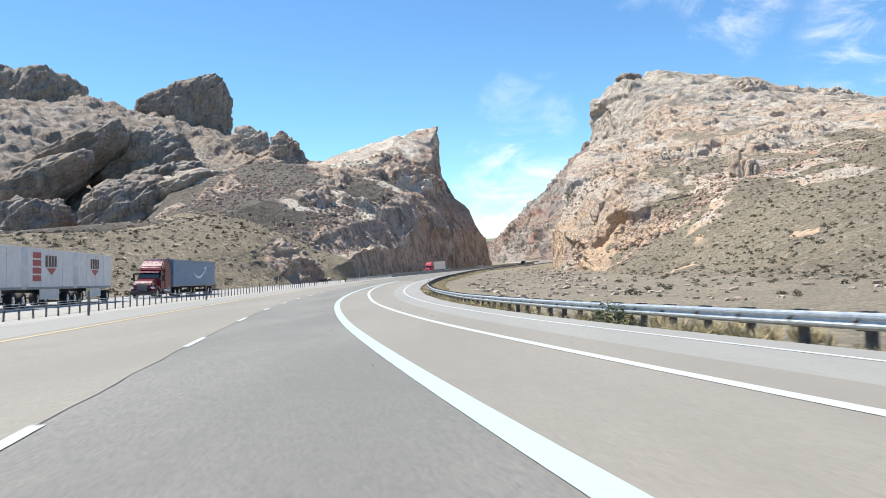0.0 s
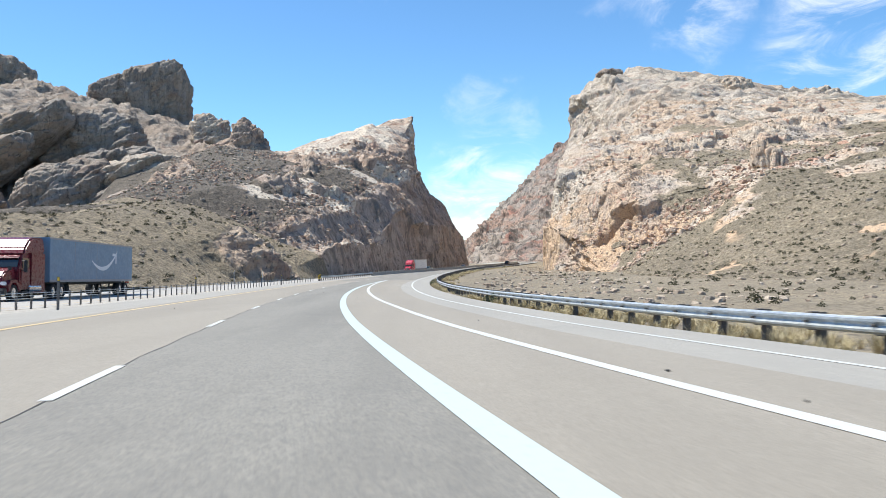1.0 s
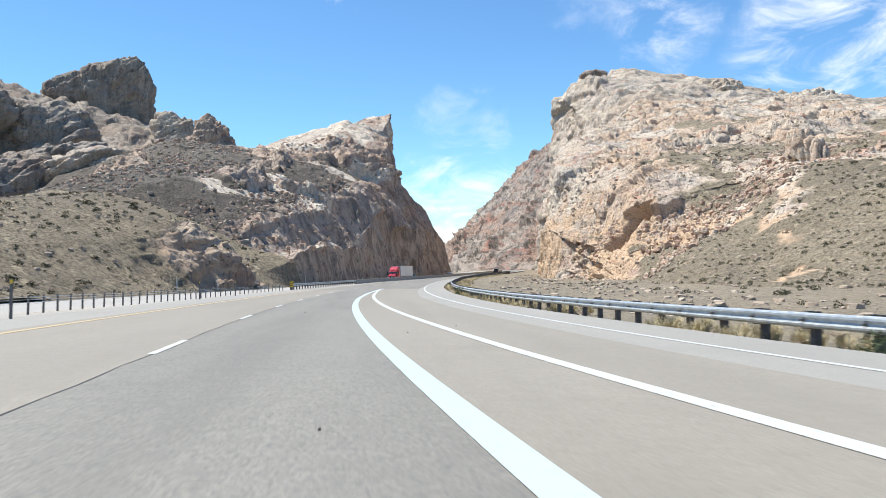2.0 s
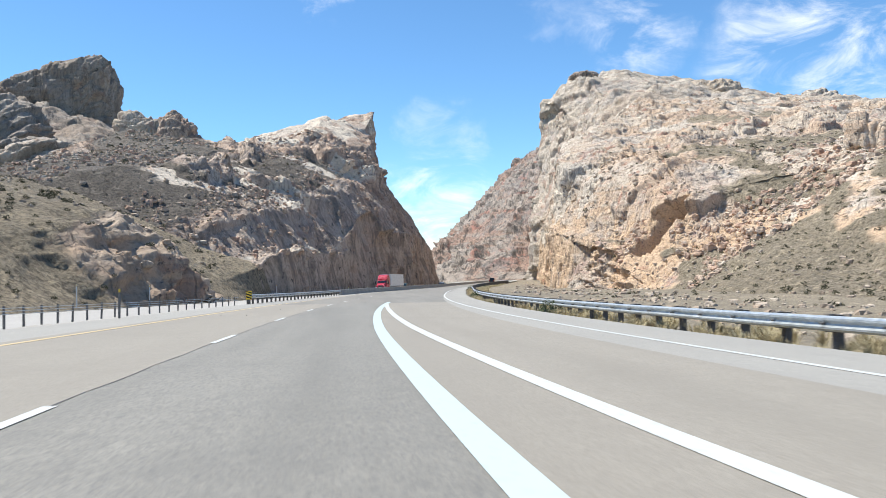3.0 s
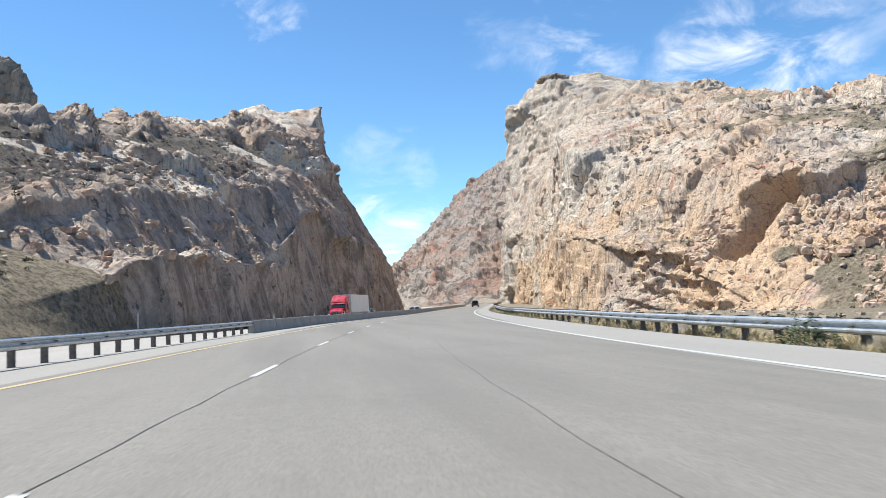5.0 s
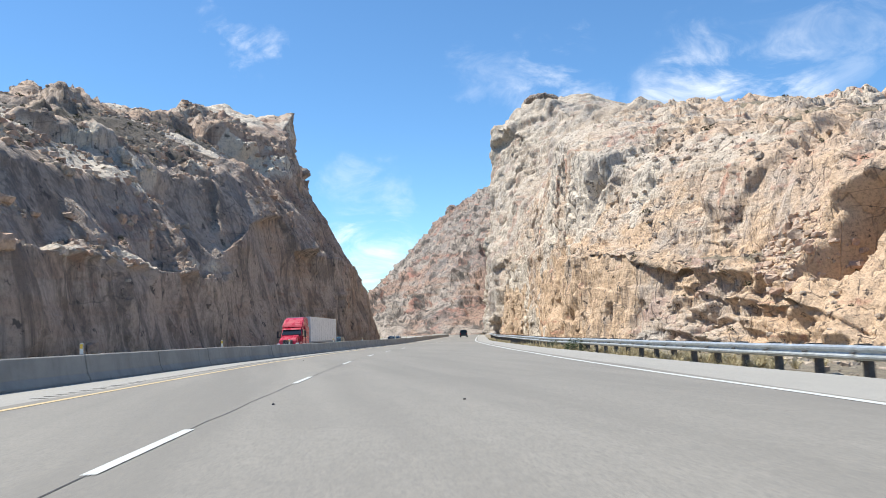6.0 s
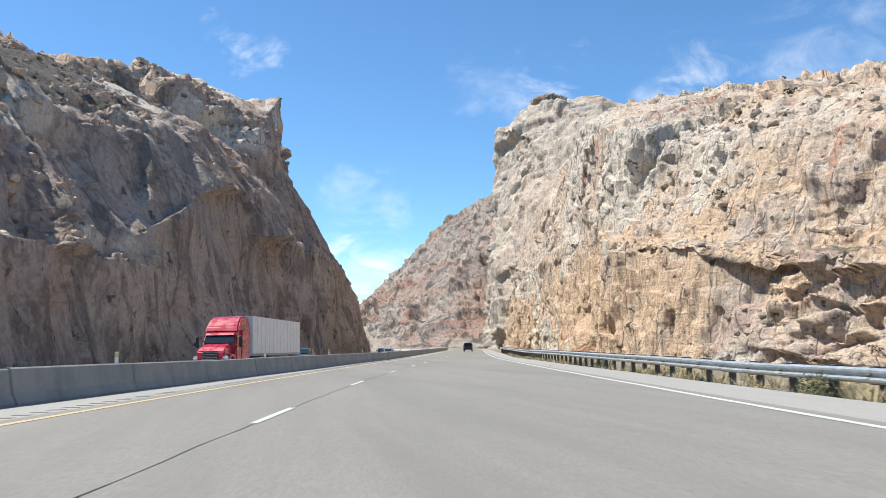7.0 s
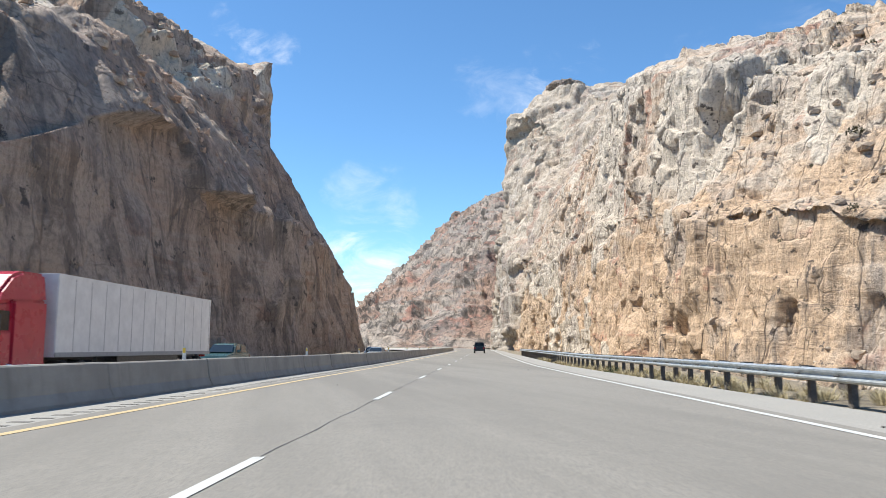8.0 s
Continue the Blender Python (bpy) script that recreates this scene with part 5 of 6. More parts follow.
def add_wheel(parent, x, y, radius, width, rim_mat):
    bm = wheel_mesh(radius, width)
    bmesh.ops.translate(bm, verts=bm.verts, vec=(x, y, radius))
    w = part("wheel", bm, rubber, parent)
    rim = rod(bmesh.new(), (x - width * 0.42, y, radius), (x + width * 0.42, y, radius), radius * 0.63, segments=20)
    rod(rim, (x - width * 0.52, y, radius), (x + width * 0.52, y, radius), radius * 0.25, segments=10)
    part("rim", rim, rim_mat, w, "pale metal rim")
    return w


def trailer_box(thing, name, y0, y1, z0, z1, skin, rib_step, label):
    """A box trailer's body with its ribs, top rail, bottom rail and rear doors."""
    body = part(name, boxed((-1.29, y0, z0), (1.29, y1, z1), 0.03), skin, thing, label)
    bm = boxed((-0.012, -0.018, z0 + 0.2), (0.012, 0.018, z1 - 0.14))
    seam_me = bpy.data.meshes.new("panel_seam")
    bm.to_mesh(seam_me)
    bm.free()
    seam_me.materials.append(seam_grey)
    y = y0 + rib_step
    while y < y1 - 0.2:
        for s in (-1, 1):
            share_part("panel_seam", seam_me, body, Matrix.Translation((s * 1.283, y, 0)))
        y += rib_step
    for s in (-1, 1):
        part("bottom_rail", boxed((s * 1.29 - 0.02, y0, z0), (s * 1.29 + 0.02, y1, z0 + 0.17), 0.006), seam_grey, body)
        part("top_rail", boxed((s * 1.29 - 0.015, y0, z1 - 0.12), (s * 1.29 + 0.015, y1, z1 - 0.01), 0.006), seam_grey if skin is blue_panel else white_panel, body)
    for s in (-1, 1):
        door = boxed((s * 0.64 - 0.6, y1 - 0.005, z0 + 0.1), (s * 0.64 + 0.6, y1 + 0.03, z1 - 0.1), 0.01)
        part("rear_door", door, skin, body)
        part("lock_rod", rod(bmesh.new(), (s * 0.3, y1 + 0.05, z0 + 0.05), (s * 0.3, y1 + 0.05, z1 - 0.1), 0.018, segments=6), steel_dark, body)
    return body


def bogie(thing, y, count=2):
    for k in range(count):
        for s in (-1, 1):
            add_wheel(thing, s * 1.06, y + k * 1.25, 0.51, 0.5, chrome)


def tractor(thing, paint):
    """A long-nosed sleeper tractor, 8 m long."""
    hood = side_form(((0.25, 0.75), (0.05, 1.05), (0.12, 1.5), (0.5, 1.78), (1.75, 2.02), (1.8, 0.75)), 1.02, 0.12, 0.07)
    part("hood", hood, paint, thing)
    for s in (-1, 1):
        fender = side_form(((0.35, 0.62), (0.32, 1.0), (0.7, 1.28), (1.45, 1.32), (1.85, 0.95), (1.9, 0.6), (1.62, 0.62), (1.5, 0.95), (1.2, 1.12), (0.9, 1.1), (0.68, 0.9), (0.62, 0.62)), 0.2, 0.02, 0.03)
        bmesh.ops.translate(fender, verts=fender.verts, vec=(s * 1.03, 0, 0))
        part("fender", fender, paint, thing)
        lamp = boxed((s * 1.0 - 0.2, 0.06, 0.98), (s * 1.0 + 0.18, 0.3, 1.2), 0.05)
        part("headlight", lamp, lamp_glass, thing, "clear headlight")
        add_wheel(thing, s * 1.05, 1.12, 0.51, 0.3, chrome)
        tank = rod(bmesh.new(), (s * 0.98, 2.9, 0.75), (s * 0.98, 4.5, 0.75), 0.31, segments=20)
        part("fuel_tank", tank, chrome, thing, "polished fuel tank")
        step_bm = boxed((s * 0.95 - 0.3, 2.0, 0.45), (s * 0.95 + 0.3, 2.8, 0.62), 0.02)
        part("step", step_bm, dirty_frame, thing)
        mirror = boxed((s * 1.52 - 0.1, 1.75, 1.75), (s * 1.52 + 0.1, 1.9, 2.5), 0.04)
        rod(mirror, (s * 1.2, 1.95, 2.45), (s * 1.5, 1.85, 2.45), 0.025, segments=6)
        rod(mirror, (s * 1.2, 1.95, 1.85), (s * 1.5, 1.85, 1.85), 0.025, segments=6)
        part("mirror", mirror, black_plastic, thing, "black side mirror")
        hood_mirror = rod(bmesh.new(), (s * 0.9, 0.7, 1.7), (s * 1.2, 0.55, 1.95), 0.018, segments=6)
        box(hood_mirror, (s * 1.2 - 0.1, 0.45, 1.88), (s * 1.2 + 0.1, 0.6, 2.1), 0.04)
        part("hood_mirror", hood_mirror, black_plastic, thing)
    grille = side_form(((-0.02, 0.78), (0.02, 1.5), (0.14, 1.52), (0.12, 0.78)), 0.56, 0.05, 0.03)
    grille_ob = part("grille", grille, black_plastic, thing, "dark grille with metal bars")
    for i in range(6):
        part("bar", boxed((-0.54, -0.045, 0.86 + i * 0.11), (0.54, 0.0, 0.885 + i * 0.11), 0.005), chrome, grille_ob)
    part("bumper", side_form(((-0.1, 0.4), (-0.14, 0.62), (-0.06, 0.8), (0.3, 0.82), (0.4, 0.4)), 1.22, 0.04, 0.06), paint if paint is red_paint else black_plastic, thing)
    cab = side_form(((1.7, 0.7), (1.7, 2.0), (2.28, 2.82), (3.2, 2.95), (3.2, 0.7)), 1.2, 0.1, 0.06)
    part("cab", cab, paint, thing)
    sleeper = boxed((-1.24, 3.1, 0.75), (1.24, 5.1, 3.05), 0.1)
    part("sleeper", sleeper, paint, thing)
    fairing = side_form(((2.25, 2.84), (2.5, 3.25), (3.2, 3.8), (3.8, 3.98), (5.15, 4.0), (5.15, 3.0), (3.2, 2.9)), 1.2, 0.14, 0.1)
    part("roof_fairing", fairing, paint, thing)
    screen = bmesh.new()
    vs = [screen.verts.new(p) for p in ((-1.06, 1.735, 2.08), (1.06, 1.735, 2.08), (0.98, 2.225, 2.78), (-0.98, 2.225, 2.78))]
    f = screen.faces.new(vs)
    bmesh.ops.translate(screen, verts=screen.verts, vec=(0, -0.03, 0.012))
    bmesh.ops.solidify(screen, geom=[f], thickness=0.02)
    part("windscreen", screen, car_glass, thing, "dark windscreen")
    part("visor", side_form(((2.05, 2.75), (1.95, 2.62), (2.0, 2.6), (2.3, 2.83)), 1.02, 0.02, 0.01), paint, thing)
    for s in (-1, 1):
        pane = boxed((s * 1.165 - 0.02, 2.15, 2.0), (s * 1.165 + 0.02, 3.0, 2.62), 0.01)
        part("side_window", pane, car_glass, thing, "dark side window")
        door = boxed((s * 1.195 - 0.02, 1.95, 0.95), (s * 1.195 + 0.02, 3.05, 1.95), 0.015)
        part("door", door, paint, thing)
    chassis = boxed((-0.45, 1.6, 0.7), (0.45, 8.3, 0.95), 0.02)
    part("chassis", chassis, dirty_frame, thing)
    for s in (-1, 1):
        part("side_skirt", boxed((s * 1.2 - 0.02, 3.1, 0.45), (s * 1.2 + 0.02, 5.1, 0.95), 0.01), paint, thing)
    for k in range(2):
        for s in (-1, 1):
            add_wheel(thing, s * 1.0, 6.3 + k * 1.3, 0.51, 0.55, chrome)
    for s in (-1, 1):
        part("mudflap", boxed((s * 1.0 - 0.3, 8.25, 0.3), (s * 1.0 + 0.3, 8.28, 1.0)), rubber, thing)


def semi_truck(label, paint, skin, rib_step, mark=False):
    t = tagged(new("semi_truck"), label, "truck")
    tractor(t, paint)
    trailer_box(t, "trailer", 5.6, 21.4, 1.12, 4.08, skin, rib_step, "ribbed white box trailer" if skin is white_panel else "plain grey-blue box trailer")
    part("undercarriage", boxed((-0.55, 6.0, 0.92), (0.55, 21.0, 1.13), 0.01), dirty_frame, t)
    for s in (-1, 1):
        legs = bmesh.new()
        box(legs, (s * 0.9 - 0.06, 9.3, 0.35), (s * 0.9 + 0.06, 9.45, 1.12), 0.01)
        box(legs, (s * 0.9 - 0.13, 9.25, 0.3), (s * 0.9 + 0.13, 9.5, 0.36), 0.01)
        part("landing_gear", legs, dirty_frame, t)
    if skin is white_panel:
        for s in (-1, 1):
            part("trailer_skirt", boxed((s * 1.22 - 0.015, 10.5, 0.45), (s * 1.22 + 0.015, 17.0, 1.12), 0.005), black_plastic, t, "dark trailer skirt")
    bogie(t, 18.6)
    guard = boxed((-1.1, 21.25, 0.5), (1.1, 21.35, 0.6), 0.01)
    for s in (-1, 1):
        box(guard, (s * 0.6 - 0.05, 21.25, 0.55), (s * 0.6 + 0.05, 21.35, 1.12), 0.01)
    part("rear_guard", guard, dirty_frame, t)
    for s in (-1, 1):
        part("rear_lamp", boxed((s * 0.9 - 0.15, 21.36, 0.98), (s * 0.9 + 0.15, 21.42, 1.08), 0.01), tail_red, t)
    if mark:
        # a pale upward curve across the panels
        bm = bmesh.new()
        k = 18
        for i in range(k):
            for s in (1,):
                a0, a1 = i / k, (i + 1) / k
                q = []
                for a in (a0, a1):
                    y = 12.6 + a * 5.2
                    z = 2.95 - 1.05 * (1 - (2 * a - 0.85) ** 2) * 0.9 + 0.25 * a
                    w = 0.05 + 0.26 * math.sin(math.pi * min(a * 0.9 + 0.05, 1))
                    q.append((y, z - w / 2, z + w / 2))
                vs = [bm.verts.new((s * 1.312, y, z)) for y, z in ((q[0][0], q[0][1]), (q[1][0], q[1][1]), (q[1][0], q[1][2]), (q[0][0], q[0][2]))]
                bm.faces.new(vs)
        box(bm, (1.309, 17.4, 2.55), (1.315, 17.62, 3.35))
        box(bm, (1.309, 16.75, 3.12), (1.315, 17.5, 3.34))
        part("curved_mark", bm, pale_mark, t, "pale curved mark on the trailer side")
    return t


def faced(y, lat, up, extra=0.0):
    return road_frame(y, lat, up) @ pose(0, 0, 0, 0, 0, extra)


def other_up(y):
    return float(other_drop(y))


red_truck = semi_truck("bright red sleeper truck with a ribbed white box trailer", red_paint, white_panel, 1.2)
red_truck.matrix_basis = faced(270.0, -16.2, other_up(275))
blue_truck = semi_truck("dark red sleeper truck with a grey-blue box trailer", maroon_paint, blue_panel, 4.0, True)
blue_truck.matrix_basis = faced(79.0, -19.6, other_up(85), -3.0)

# three short white trailers behind one tractor
triple = tagged(new("road_train"), "white truck pulling three short white trailers with dark and red marks", "truck")
tractor(triple, white_panel)
for i in range(3):
    y0 = 5.4 + i * 9.5
    body = trailer_box(triple, "trailer", y0, y0 + 8.5, 1.2, 4.0, white_panel, 2.1, "short white box trailer")
    part("undercarriage", boxed((-0.5, y0 + 0.3, 0.95), (0.5, y0 + 8.3, 1.2), 0.01), dirty_frame, triple)
    for s in (-1, 1):
        part("trailer_skirt", boxed((s * 1.215 - 0.015, y0 + 2.2, 0.5), (s * 1.215 + 0.015, y0 + 5.8, 1.2), 0.005), white_panel, body)
        add_wheel(triple, s * 1.06, y0 + 7.4, 0.5, 0.5, chrome)
        add_wheel(triple, s * 1.06, y0 - 0.6 if i else y0 + 1.2, 0.5, 0.5, chrome)
    if i:
        part("drawbar", boxed((-0.08, y0 - 1.6, 0.7), (0.08, y0 + 0.4, 0.85), 0.01), dirty_frame, triple)
    for k in range(4):  # plain bars and a wedge in place of the maker's sign
        part("sign_bar", boxed((1.306, y0 + 3.0 + k * 0.55, 2.75), (1.314, y0 + 3.38 + k * 0.55, 3.55)), ink_mark, body, "dark bar of a sign")
    wedge = bmesh.new()
    vs = [wedge.verts.new((1.312, y0 + a, z)) for a, z in ((3.2, 2.66), (4.1, 2.2), (5.0, 2.66))]
    wedge.faces.new(vs)
    part("sign_wedge", wedge, red_mark, body)
    if i == 1:
        for k in range(4):
            part("red_stripe", boxed((1.306, y0 + 0.8, 1.75 + k * 0.52), (1.314, y0 + 2.2, 2.15 + k * 0.52)), red_mark, body, "red stripe of a panel")
triple.matrix_basis = faced(71.0 - 33.0, -20.2, other_up(60), -1.0)


def car(label, paint, tall=False, pickup=False):
    """A car or pickup, 4.8 m to 5.6 m long."""
    c = tagged(new("pickup_truck" if pickup else "car"), label, "pickup" if pickup else "car")
    k = 1.18 if tall else 1.0
    if pickup:
        low = side_form(((0.1, 0.4), (0.0, 0.75), (0.12, 1.08), (1.5, 1.2), (5.55, 1.2), (5.6, 0.5), (5.0, 0.38)), 0.98, 0.05, 0.06)
        top = side_form(((1.45, 1.18), (2.15, 1.82), (2.6, 1.9), (3.75, 1.88), (3.95, 1.18)), 0.9, 0.14, 0.05)
        length, axle = 5.6, (0.95, 4.45)
    else:
        low = side_form(((0.1, 0.35), (0.0, 0.62), (0.15, 0.85 * k), (1.3, 0.98 * k), (4.6, 1.02 * k), (4.75, 0.7), (4.7, 0.35)), 0.92, 0.06, 0.08)
        top = side_form(((1.2, 0.96 * k), (1.95, 1.42 * k), (2.5, 1.5 * k), (3.9, 1.46 * k), (4.6, 1.0 * k)), 0.84, 0.14, 0.08)
        length, axle = 4.75, (0.9, 3.75)
    body = part("body", low, paint, c)
    part("roof", top, paint, c)
    roof_z, belt = (1.9, 1.2) if pickup else (1.5 * k, 0.98 * k)
    screen = bmesh.new()
    y0, y1 = (1.45, 2.15) if pickup else (1.25, 1.95)
    vs = [screen.verts.new(p) for p in ((-0.76, y0 + 0.02, belt + 0.06), (0.76, y0 + 0.02, belt + 0.06), (0.66, y1 - 0.03, roof_z - 0.12), (-0.66, y1 - 0.03, roof_z - 0.12))]
    f = screen.faces.new(vs)
    bmesh.ops.translate(screen, verts=screen.verts, vec=(0, -0.03, 0.02))
    bmesh.ops.solidify(screen, geom=[f], thickness=0.015)
    part("windscreen", screen, car_glass, c, "dark windscreen")
    rear = bmesh.new()
    ya, yb = (3.96, 3.80) if pickup else (4.56, 4.05)
    f = rear.faces.new([rear.verts.new(p) for p in ((0.74, ya + 0.03, belt + 0.06), (-0.74, ya + 0.03, belt + 0.06), (-0.64, yb + 0.04, roof_z - 0.14), (0.64, yb + 0.04, roof_z - 0.14))])
    bmesh.ops.solidify(rear, geom=[f], thickness=0.015)
    part("rear_window", rear, car_glass, c, "dark rear window")
    for s in (-1, 1):
        for a, b in (((1.9, 2.75), (2.85, 3.7)) if pickup else ((1.85, 2.75), (2.85, 4.0))):
            bm = bmesh.new()
            x0, x1 = s * (0.895 if pickup else 0.835), s * (0.80 if pickup else 0.74)
            f = bm.faces.new([bm.verts.new(p) for p in ((x0, a, belt + 0.07), (x0, b, belt + 0.07), (x1, b - 0.05, roof_z - 0.13), (x1, a + 0.25, roof_z - 0.13))])
            bmesh.ops.translate(bm, verts=bm.verts, vec=(s * 0.014, 0, 0))
            bmesh.ops.solidify(bm, geom=[f], thickness=0.012)
            part("side_window", bm, car_glass, c)
        part("headlight", boxed((s * 0.68 - 0.17, 0.0, 0.68), (s * 0.68 + 0.17, 0.14, 0.84), 0.03), lamp_glass, c, "clear headlight")
        part("tail_lamp", boxed((s * 0.76 - 0.09, length - 0.08, 0.75), (s * 0.76 + 0.09, length + 0.02, 1.05), 0.02), tail_red, c, "red tail lamp")
        for y in axle:
            add_wheel(c, s * 0.84, y, 0.38 if pickup or tall else 0.33, 0.24, chrome)
        mirror = boxed((s * 1.02 - 0.09, y0 + 0.45, belt + 0.05), (s * 1.02 + 0.09, y0 + 0.62, belt + 0.22), 0.03)
        part("mirror", mirror, paint, c)
    part("bumper", boxed((-0.85, -0.06, 0.4), (0.85, 0.14, 0.62), 0.04), black_plastic if pickup or tall else paint, c)
    part("rear_bumper", boxed((-0.85, length - 0.1, 0.42), (0.85, length + 0.06, 0.64), 0.04), black_plastic, c)
    grille = boxed((-0.46, -0.03, 0.64), (0.46, 0.06, 0.86), 0.02)
    part("grille", grille, black_plastic, c, "dark grille")
    return c


teal = car("dark teal sport utility vehicle on the far carriageway", car_teal, tall=True)
teal.matrix_basis = faced(294.5, -16.2, other_up(292))
grey_car = car("silver-grey sedan on the far carriageway", car_grey)
grey_car.matrix_basis = faced(341.0, -13.4, other_up(340))
black_car = car("black sedan on the far carriageway", car_black)
black_car.matrix_basis = faced(356.0, -16.2, other_up(350))
leader = car("black pickup truck on the sunlit highway ahead", car_black, pickup=True)
leader.matrix_basis = faced(385.5, -0.9, 0.0, 180)


# ---- scrub, grass and loose stones ----
def hit_ground(x, y, top=260.0):
    """The upper surface of the built hillsides at a place: its name, the point and the normal."""
    ok, place, normal, _, ob, _ = scene.ray_cast(graph, Vector((x, y, top)), Vector((0, 0, -1)))
    return (ob.name.split(".")[0], place, normal) if ok else (None, None, None)


bpy.context.view_layer.update()
graph = bpy.context.evaluated_depsgraph_get()
rng = random.Random(7)


def leaf_clump(rng, count, spread, height, leaf):
    """Small crossed leaves in an uneven dome: arrays of corners and of quads."""
    v, q = [], []
    for _ in range(count):
        a, r = rng.uniform(0, 2 * math.pi), spread * math.sqrt(rng.random())
        h = height * rng.uniform(0.1, 1.0) * (1 - 0.6 * (r / spread) ** 2)
        c = Vector((r * math.cos(a), r * math.sin(a), h))
        d = Vector((rng.gauss(0, 1), rng.gauss(0, 1), rng.gauss(0.2, 0.8))).normalized() * leaf * rng.uniform(0.6, 1.4)
        e = d.cross(Vector((rng.gauss(0, 1), rng.gauss(0, 1), rng.gauss(0, 1)))).normalized() * leaf * rng.uniform(0.3, 0.7)
        k = len(v)
        v += [c - d - e, c + d - e * 0.6, c + d * 1.1 + e, c - d + e]
        q.append((k, k + 1, k + 2, k + 3))
    return np.array([tuple(p) for p in v]), np.array(q)


def tuft(rng, count, height, spread):
    """Blades of bunch grass that lean outwards."""
    v, q = [], []
    for _ in range(count):
        a = rng.uniform(0, 2 * math.pi)
        o = Vector((math.cos(a), math.sin(a), 0))
        s = Vector((-o.y, o.x, 0)) * rng.uniform(0.005, 0.011)
        base = o * spread * rng.random() * 0.4
        h = height * rng.uniform(0.5, 1.1)
        tip = base + o * spread * rng.uniform(0.3, 1.0) + Vector((0, 0, h))
        mid = base * 0.5 + tip * 0.5 + Vector((0, 0, h * 0.12))
        k = len(v)
        v += [base - s, base + s, mid + s, mid - s, tip + s * 0.25, tip - s * 0.25]
        q += [(k, k + 1, k + 2, k + 3), (k + 3, k + 2, k + 4, k + 5)]
    return np.array([tuple(p) for p in v]), np.array(q)


def stone(rng):
    """A rough stone: a split cube, its corners drawn in and pushed about."""
    g = [(x, y, z) for x in (-1, 0, 1) for y in (-1, 0, 1) for z in (-1, 0, 1)]
    c = np.array(g, float)
    r = np.linalg.norm(c, axis=1, keepdims=True)
    c = np.where(r > 0, c / np.maximum(r, 1e-6) * (0.55 * r + 0.5), 0)
    c *= np.array([rng.uniform(0.6, 1.1), rng.uniform(0.6, 1.1), rng.uniform(0.4, 0.8)])
    c += np.array([[rng.uniform(-0.2, 0.2) for _ in range(3)] for _ in g])
    k = {p: i for i, p in enumerate(g)}
    quads = []
    for axis in range(3):
        for side in (-1, 1):
            for a in (-1, 0):
                for b in (-1, 0):
                    corner = []
                    for da, db in ((0, 0), (1, 0), (1, 1), (0, 1)):
                        p = [a + da, b + db]
                        p.insert(axis, side)
                        corner.append(k[tuple(p)])
                    quads.append(corner if (side > 0) != (axis == 1) else corner[::-1])
    return c, np.array(quads)


def scatter(name, kinds, spots, material, label, category):
    """All copies of some small shapes in one object; spots: place, size, turn."""
    V, Q, n = [], [], 0
    for i, (p, size, turn) in enumerate(spots):
        v, q = kinds[i % len(kinds)]
        c, s = math.cos(turn), math.sin(turn)
        w = v * size
        V.append(np.stack([w[:, 0] * c - w[:, 1] * s, w[:, 0] * s + w[:, 1] * c, w[:, 2]], -1) + np.array(tuple(p)))
        Q.append(q + n)
        n += len(v)
    me = mesh_from(name, np.concatenate(V), np.concatenate(Q))
    me.materials.append(material)
    return tagged(new(name, me), label, category, kind="stuff")


shrubs, stones_at = [], []
for x0, x1, y0, y1, count in ((22, 150, 70, 262, 8500), (150, 260, 120, 262, 1500), (-160, -34, 60, 262, 7500), (-110, -20, 262, 345, 2600), (45, 170, 262, 330, 2600)):
    for _ in range(count):
        x, y = rng.uniform(x0, x1), rng.uniform(y0, y1)
        name, p, nor = hit_ground(x, y)
        if name is None or name in ("semi_truck", "car", "trailer", "cab"):
            continue
        steep = abs(nor.z)
        if name in ("scrub_hill", "scrub_knoll", "canyon_wall", "cut_cliff", "slickrock_slope", "ground"):
            if name == "ground" and rng.random() < 0.75:
                continue
            if steep > 0.72 and rng.random() < (1.0 if name in ("scrub_hill", "scrub_knoll") else 0.5):
                if rng.random() < 0.42:
                    shrubs.append((p, rng.uniform(0.2, 0.5) * (1.7 if rng.random() < 0.07 else 1.0), rng.uniform(0, 6.3)))
                else:
                    stones_at.append((p, 0.08 + 0.34 * rng.random() ** 3, rng.uniform(0, 6.3)))
            elif steep > 0.4 and rng.random() < 0.5:
                stones_at.append((p, 0.15 + 0.6 * rng.random() ** 2, rng.uniform(0, 6.3)))
for _ in range(6000):
    x, y = rng.uniform(40, 105), rng.gauss(246, 14)
    name, p, nor = hit_ground(x, y)
    if name in ("scrub_hill", "cut_cliff") and nor.z > 0.3:
        stones_at.append((p, 0.15 + 0.75 * rng.random() ** 3, rng.uniform(0, 6.3)))
scatter("desert_scrub", [leaf_clump(rng, 60, 1.0, 1.15, 0.17) for _ in range(7)], shrubs, scrub_mat, "low grey-green desert scrub dotted over the hillsides", "scrub")
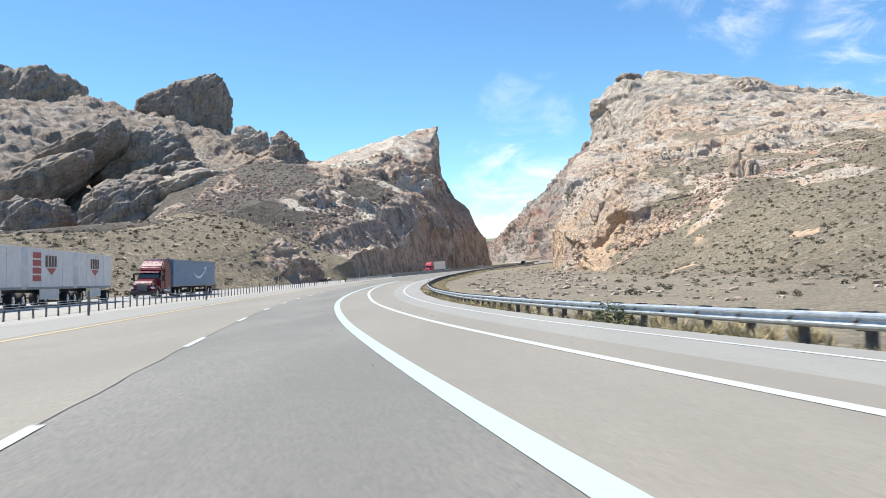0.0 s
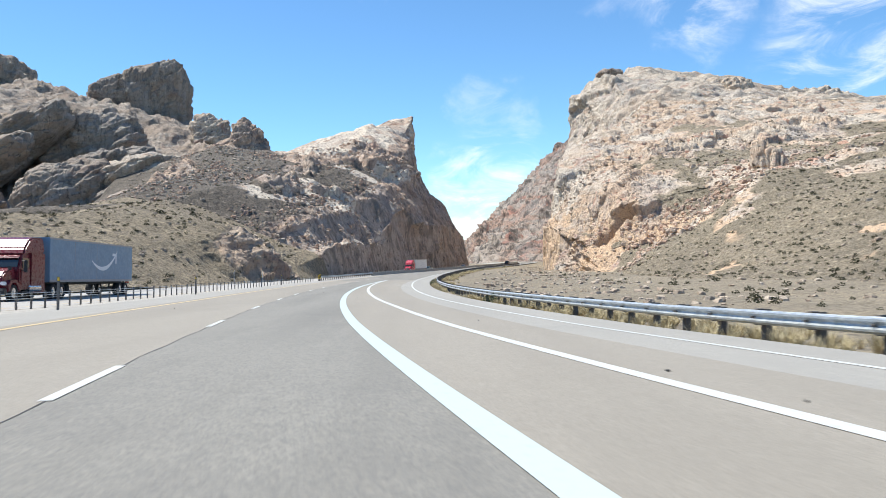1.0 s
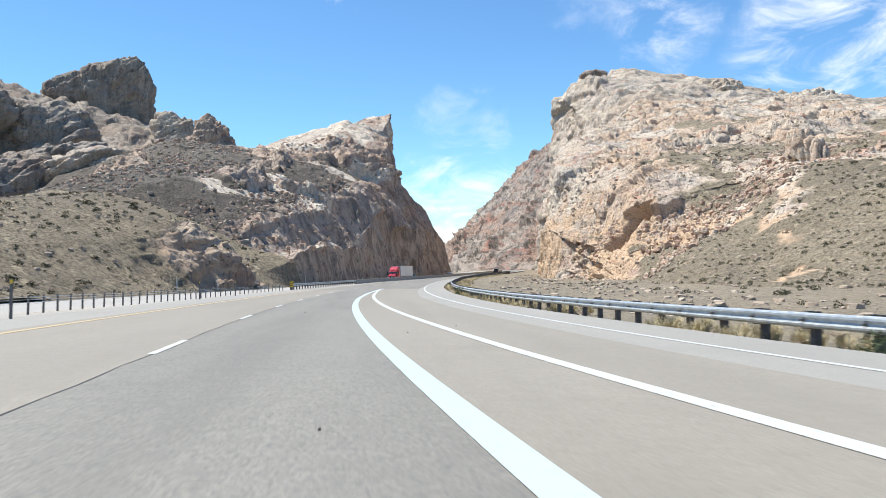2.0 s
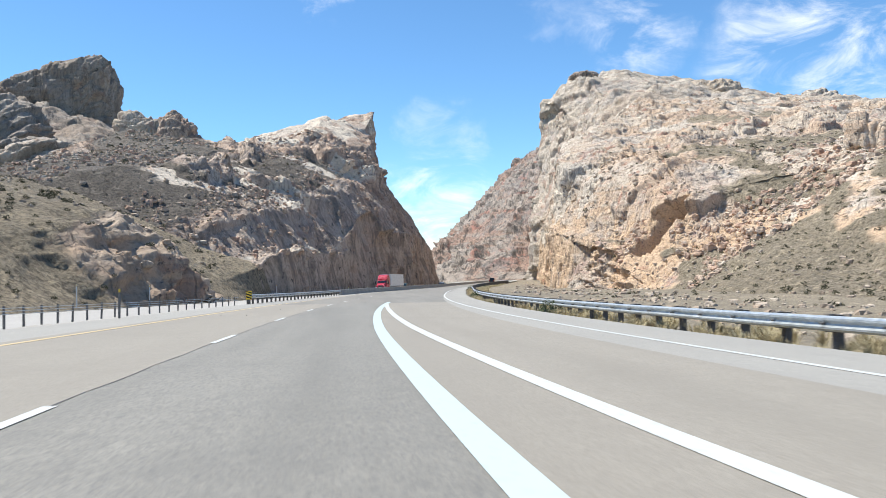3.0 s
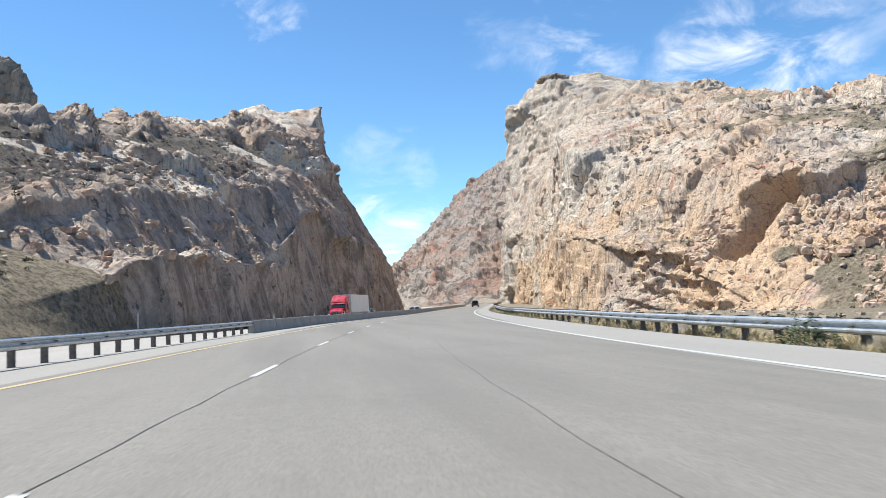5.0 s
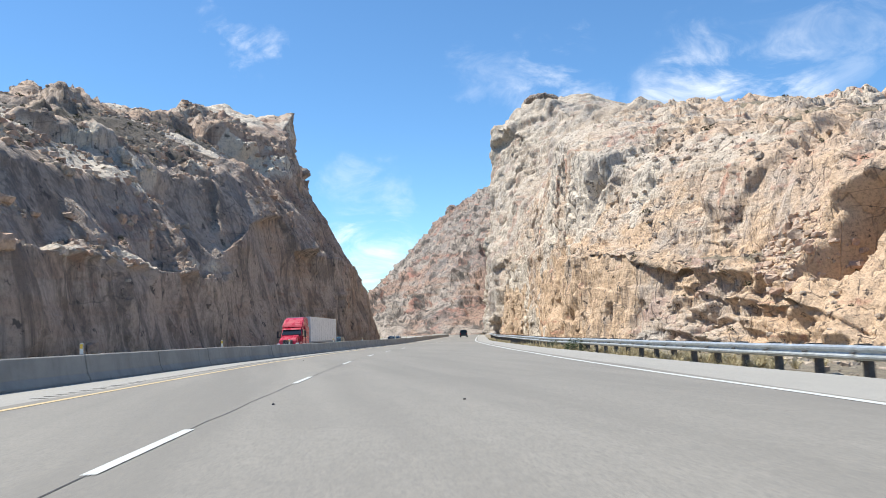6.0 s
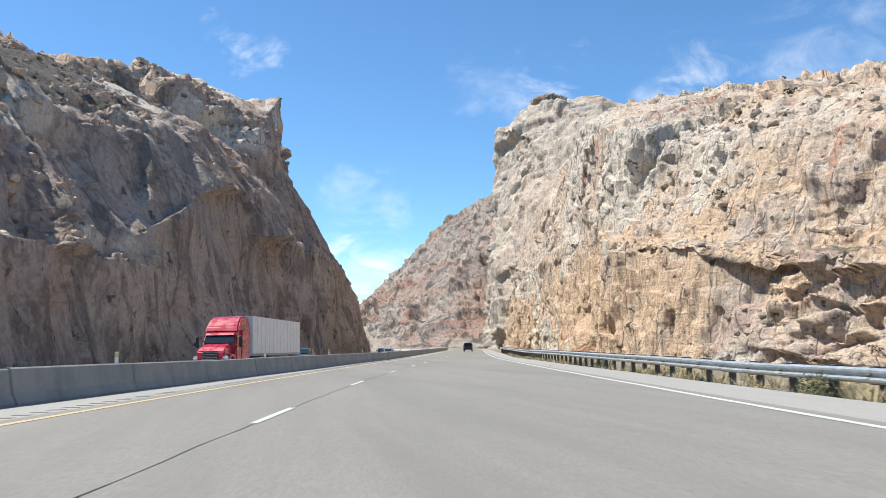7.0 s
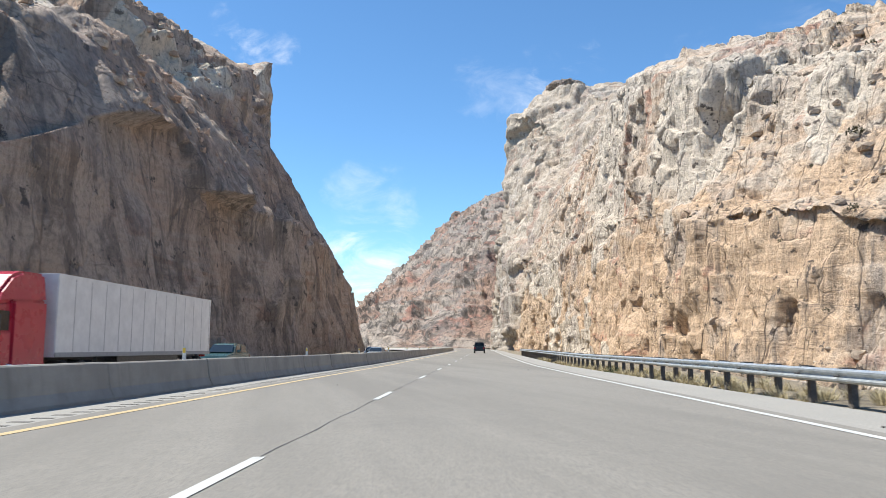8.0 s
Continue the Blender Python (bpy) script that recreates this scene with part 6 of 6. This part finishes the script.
# blocks wedged in the broken faces, and tilted slabs on the slopes above the dark wall
from mathutils import noise
blocks, flakes = [], []
for _ in range(6500):
    y, z = rng.uniform(230, 312), rng.uniform(-14, 27)
    if noise.noise(Vector((y / 15, z / 9, 3.3))) < -0.05 + 0.02 * (y - 250):
        continue
    ok, p, nor, _, ob, _ = scene.ray_cast(graph, Vector((36, y, z)), Vector((1, 0, 0)))
    if ok and ob.name in ("cut_cliff", "scrub_hill"):
        blocks.append((p, 0.2 + 0.75 * rng.random() ** 3, rng.uniform(0, 6.3)))
for _ in range(9000):
    x, y = rng.uniform(-95, 0), rng.uniform(225, 395)
    name, p, nor = hit_ground(x, y)
    if name == "canyon_wall" and abs(nor.z) > 0.35 and noise.noise(Vector((x / 11, y / 14, 7.7))) > -0.15:
        flakes.append((p, 0.2 + 0.6 * rng.random() ** 3, rng.uniform(0, 6.3)))
        if rng.random() < 0.25:
            shrubs.append((p, rng.uniform(0.3, 0.8), rng.uniform(0, 6.3)))


scatter("cliff_blocks", [stone(rng) for _ in range(11)], blocks, block_mat, "angular buff blocks wedged in the broken cliff", "blocks")
scatter("broken_ledge_blocks", [stone(rng) for _ in range(9)], flakes, block_mat, "broken sandstone blocks on the slope above the dark wall", "blocks")
scatter("loose_stones", [stone(rng) for _ in range(9)], stones_at, stone_mat, "loose angular sandstone blocks on the slopes", "stones")

# rubble inside the bend, below the cut cliff
rubble = []
for _ in range(1900):
    y = rng.uniform(90, 330)
    lat = rng.uniform(15.5, 40)
    x, yy, _ = on_road(y, lat)
    name, p, nor = hit_ground(x, yy)
    if name in ("ground", "scrub_hill", "cut_cliff"):
        rubble.append((p, 0.05 + 0.5 * rng.random() ** 5, rng.uniform(0, 6.3)))
scatter("rubble", [stone(rng) for _ in range(9)], rubble, stone_mat, "broken rock rubble below the cliff", "rubble")

# dry grass along the right-hand rail, and small stones on its verge
tufts, low = [], []
for _ in range(2300):
    y = rng.uniform(-2, 330)
    lat = float(rail_lat(y)) + rng.choice((-0.7, 0.3, 1.0, 1.6)) + rng.gauss(0, 0.55)
    if lat < float(pave_lat(y)) + 0.15:
        continue
    x, yy, z = on_road(y, lat)
    patch = math.sin(y * 0.33) + math.sin(y * 0.11 + 1.3) + 0.6 * math.sin(y * 0.9)
    if patch > -0.9:
        tufts.append((Vector((x, yy, z - 0.28)), rng.uniform(0.4, 0.95), rng.uniform(0, 6.3)))
    if rng.random() < 0.5:
        low.append((Vector((x, yy, z - 0.24)), 0.03 + 0.12 * rng.random() ** 2, rng.uniform(0, 6.3)))
scatter("dry_grass", [tuft(rng, 80, 0.5, 0.4) for _ in range(8)], tufts, grass_mat, "dry straw-coloured bunch grass under the guard rail", "grass")
scatter("verge_stones", [stone(rng) for _ in range(6)], low, stone_mat, "small stones on the gravel verge", "stones")


def bush(at, size, label):
    b = tagged(new("bush"), label, "bush", "bushes along the rail")
    r = random.Random(int(at[1] * 10))
    stems = bmesh.new()
    for _ in range(9):
        a, l = r.uniform(0, 6.28), r.uniform(0.3, 0.7)
        rod(stems, (0, 0, -0.1), (l * 0.7 * math.cos(a), l * 0.7 * math.sin(a), l), 0.014, 0.005, 5)
    part("stems", stems, post_mat, b)
    v, q = leaf_clump(r, 900, 0.75, 1.05, 0.035)
    me = mesh_from("leaves", v, q)
    me.materials.append(bush_mat)
    new("leaves", me).parent = b
    b.matrix_basis = Matrix.Translation(at) @ Matrix.Diagonal((size, size, size, 1))
    return b


for y, off, size in ((21.5, -0.35, 0.95), (74, -0.3, 0.7), (131, -0.3, 0.85), (174, -0.2, 0.9), (182, 0.9, 0.6), (229, -0.35, 0.9), (236, -0.3, 0.7), (262, 0.8, 0.7), (289, -0.3, 0.6)):
    x, yy, z = on_road(y, float(rail_lat(y)) + off)
    bush((x, yy, z - 0.3), size, "grey-green roadside bush beside the guard rail")

# small dark specks of debris on the pavement
bits = []
for _ in range(34):
    y, lat = rng.uniform(8, 300), rng.uniform(-6, 10)
    x, yy, z = on_road(y, lat)
    bits.append((Vector((x, yy, z + 0.01)), rng.uniform(0.010, 0.028), rng.uniform(0, 6.3)))
scatter("road_debris", [stone(rng) for _ in range(4)], bits, seam_mat, "small dark bits of debris on the road", "debris")
